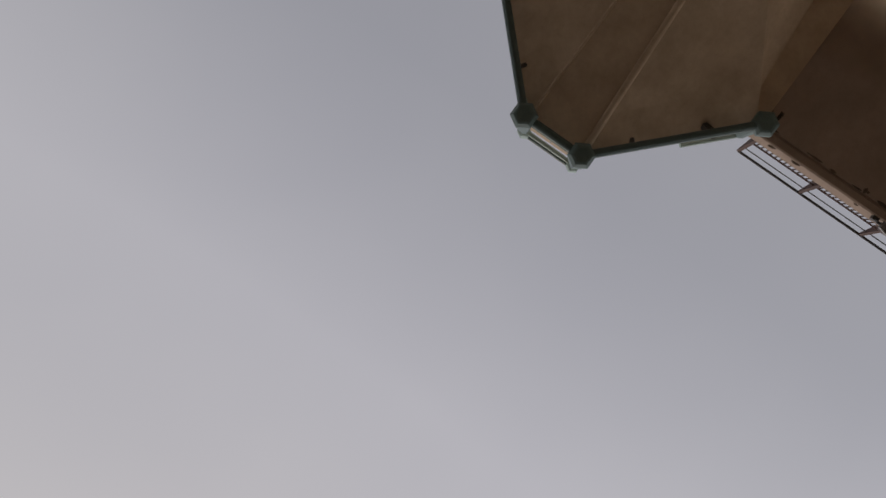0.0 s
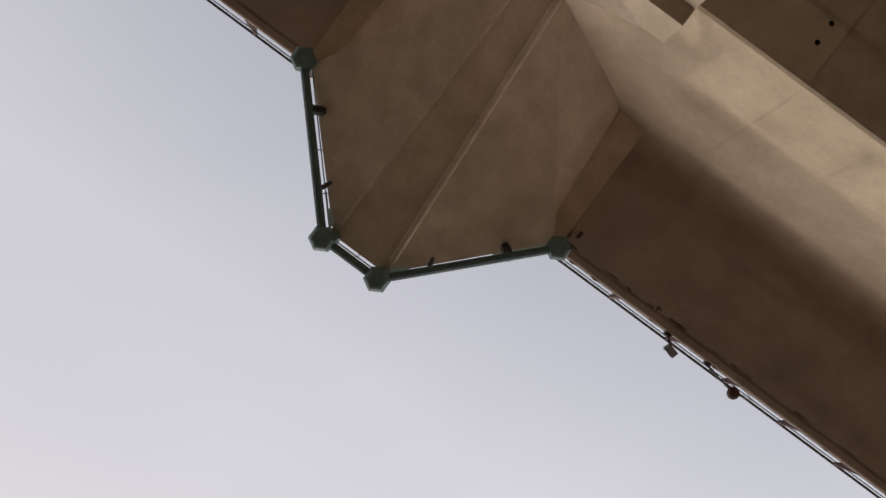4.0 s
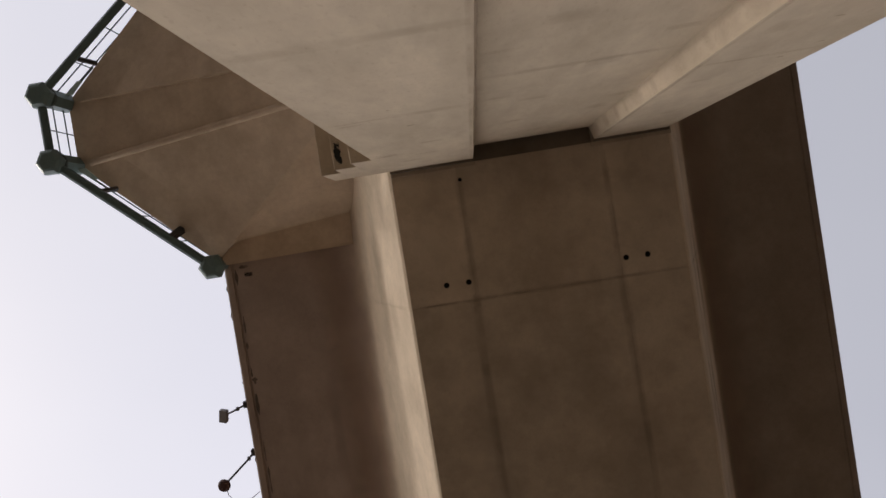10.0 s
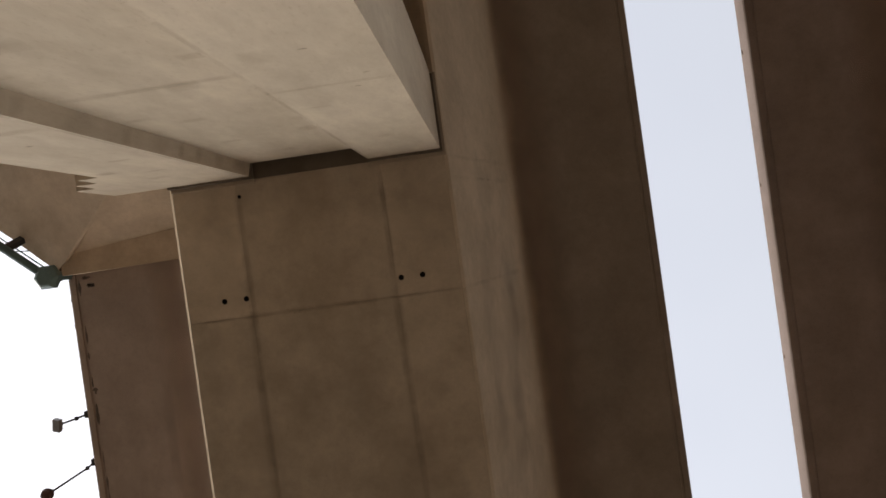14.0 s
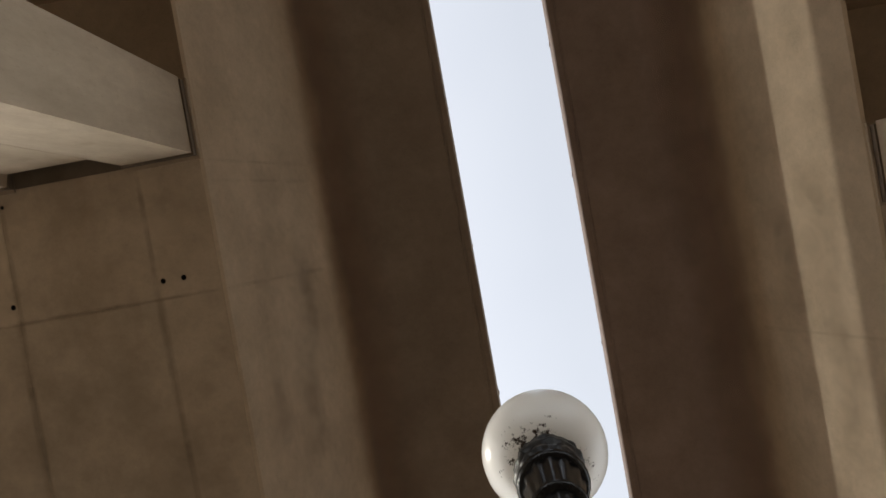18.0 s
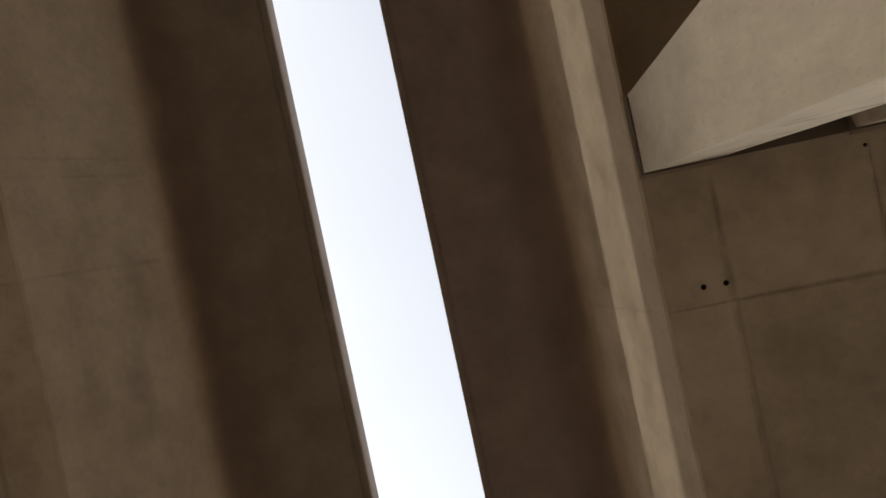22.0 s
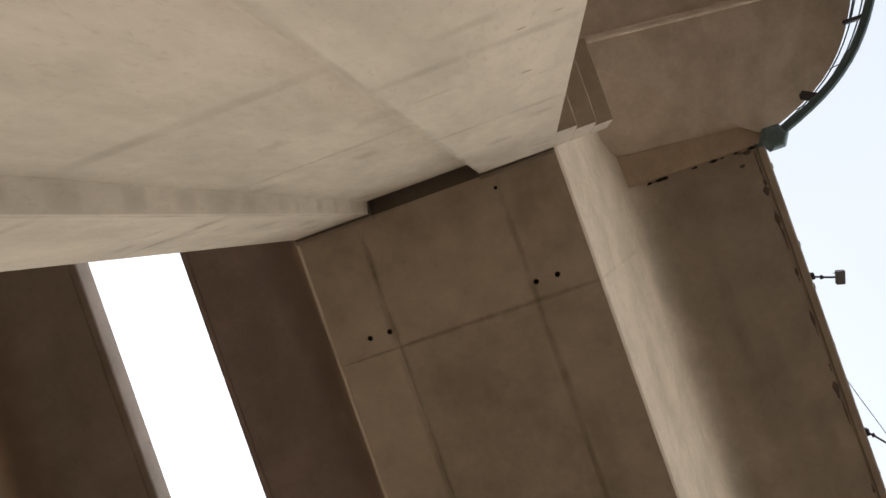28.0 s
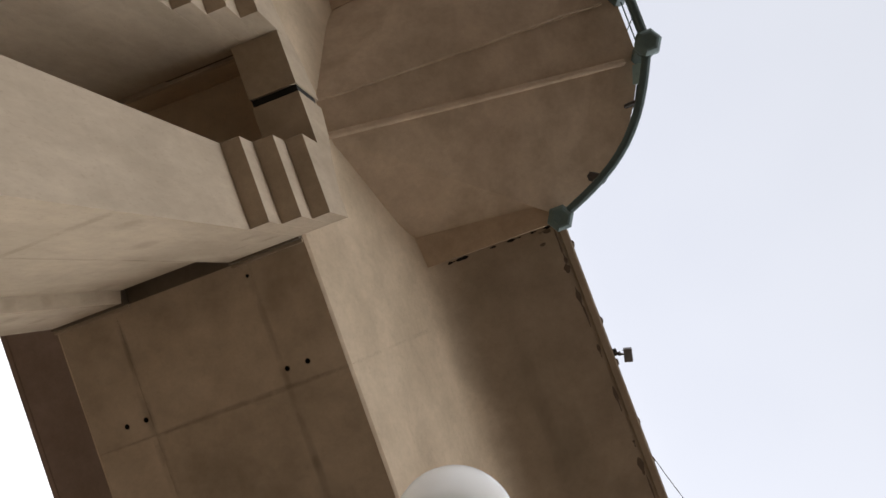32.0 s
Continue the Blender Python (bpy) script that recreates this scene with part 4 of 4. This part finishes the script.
# ---------- globe lamps ----------
def frosted():
    m, n, l, b = bsdf_material("opal_globe")
    tc = n.new("ShaderNodeTexCoord").outputs["Object"]
    spots = math_node(n, l, "ADD", noise_node(n, l, tc, 34.0, 6, 0.7), math_node(n, l, "MULTIPLY", math_node(n, l, "SUBTRACT", noise_node(n, l, tc, 7.0, 2, 0.5, (1, 1, 1), 1.7), 0.5), 0.55))
    sep = n.new("ShaderNodeSeparateXYZ")
    l.new(tc, sep.inputs[0])
    low = ramp_node(n, l, sep.outputs["Z"], 0.0, 0.085, (1, 1, 1), (0, 0, 0))
    mask = ramp_node(n, l, math_node(n, l, "ADD", spots, math_node(n, l, "MULTIPLY", low, 0.24)), 0.72, 0.80)
    col = mix_node(n, l, "MIX", mask, (0.90, 0.885, 0.85), (0.035, 0.024, 0.017))
    l.new(col, b.inputs["Base Color"])
    b.inputs["Roughness"].default_value = 0.22
    b.inputs["Transmission Weight"].default_value = 0.0
    return m


OPAL = frosted()


def globe_lamp(x, y, z, rad):
    """z: the height of the globe's lowest point."""
    p = thing("globe_lamp", "black fluted lamp post with a dirty white globe", "street lamp", "globe lamp posts")
    k = rad / 0.225
    neck = 0.085 * k
    prof = [(neck, 0.0)]
    for i in range(1, 20):
        a = math.asin(neck / rad) + (math.pi - math.asin(neck / rad)) * i / 19
        prof.append((rad * math.sin(a) if i < 19 else 0.0, rad - 0.02 - rad * math.cos(a)))
    globe = part("globe", lathe(prof, (0, 0), 40), OPAL, p, "dirty white globe", True)
    globe.location = (x, y, z)
    part("collar", lathe([(r * k, z + h) for r, h in ((0.0, -0.10), (0.085, -0.10), (0.105, -0.06), (0.095, -0.03), (0.105, 0.0), (0.09, 0.03), (0.0, 0.03))], (x, y), 24), BLACK_PAINT, p, "", True)
    # crumpled black wrapping round the top of the post
    wrap_rng = random.Random(int(1000 * abs(x)))
    bm = bmesh.new()
    rings = []
    rows, around = 34, 84
    for i in range(rows):
        f = i / (rows - 1)
        h = z - 0.19 + 0.25 * f
        ring = []
        for j in range(around):
            t = 2 * math.pi * j / around
            # turns of twisted film with small puckers
            turns = 0.007 * abs(math.sin(3.2 * math.pi * f + 0.5 * math.sin(t + 0.8))) + 0.004 * math.sin(26 * f + 3 * t) * math.sin(4 * t + 1.1)
            fold = turns + 0.003 * math.sin(7 * t - 19 * f + 1.3) + 0.0015 * math.sin(21 * t + 12 * f)
            r = 0.112 * k - 0.02 * abs(f - 0.5) + fold + 0.001 * (wrap_rng.random() - 0.5)
            lip = 0.02 * math.sin(5 * t + 0.6) + 0.012 * math.sin(11 * t) + 0.02 * (wrap_rng.random() - 0.4) if i == rows - 1 else 0.0
            ring.append(bm.verts.new((x + r * math.cos(t), y + r * math.sin(t), h + lip)))
        rings.append(ring)
    for a, c in zip(rings, rings[1:]):
        for j in range(around):
            bm.faces.new((a[j], a[(j + 1) % around], c[(j + 1) % around], c[j]))
    bm.faces.new(rings[0][::-1])
    bm.faces.new(rings[-1])
    part("wrapping", bm, BLACK_FILM, p, "crumpled black wrapping", True)
    # fluted capital and shaft
    bm = bmesh.new()
    levels = [(0.0, 0.10), (z - 1.2, 0.072), (z - 0.5, 0.064), (z - 0.44, 0.064), (z - 0.38, 0.078), (z - 0.20, 0.098), (z - 0.12, 0.10)]
    rings = []
    for h, r in ((h, r * k) for h, r in levels):
        rings.append([bm.verts.new((x + r * (1 + 0.035 * math.cos(12 * t)) * math.cos(t), y + r * (1 + 0.035 * math.cos(12 * t)) * math.sin(t), h)) for t in (2 * math.pi * j / 72 for j in range(72))])
    for a, b in zip(rings, rings[1:]):
        for j in range(72):
            bm.faces.new((a[j], a[(j + 1) % 72], b[(j + 1) % 72], b[j]))
    bm.faces.new(rings[0][::-1])
    bm.faces.new(rings[-1])
    part("shaft", bm, BLACK_PAINT, p, "", True)
    for h in (z - 0.19, z - 0.42):
        r = k * (0.082 if h < z - 0.3 else 0.106)
        part("ring", lathe([(0.0, h - 0.02), (r, h - 0.02), (r * 1.1, h), (r, h + 0.02), (0.0, h + 0.02)], (x, y), 24), BLACK_PAINT, p, "", True)
    part("base", lathe([(0.0, 0.0), (0.24, 0.0), (0.24, 0.08), (0.18, 0.14), (0.17, 0.55), (0.12, 0.62), (0.0, 0.62)], (x, y), 24), BLACK_PAINT, p)


for x, y, z, rad in ((-12.619, -1.400, 3.863, 0.186), (-0.774, 0.907, 4.352, 0.222), (11.839, 3.08, 4.179, 0.208)):
    globe_lamp(x, y, z, rad)
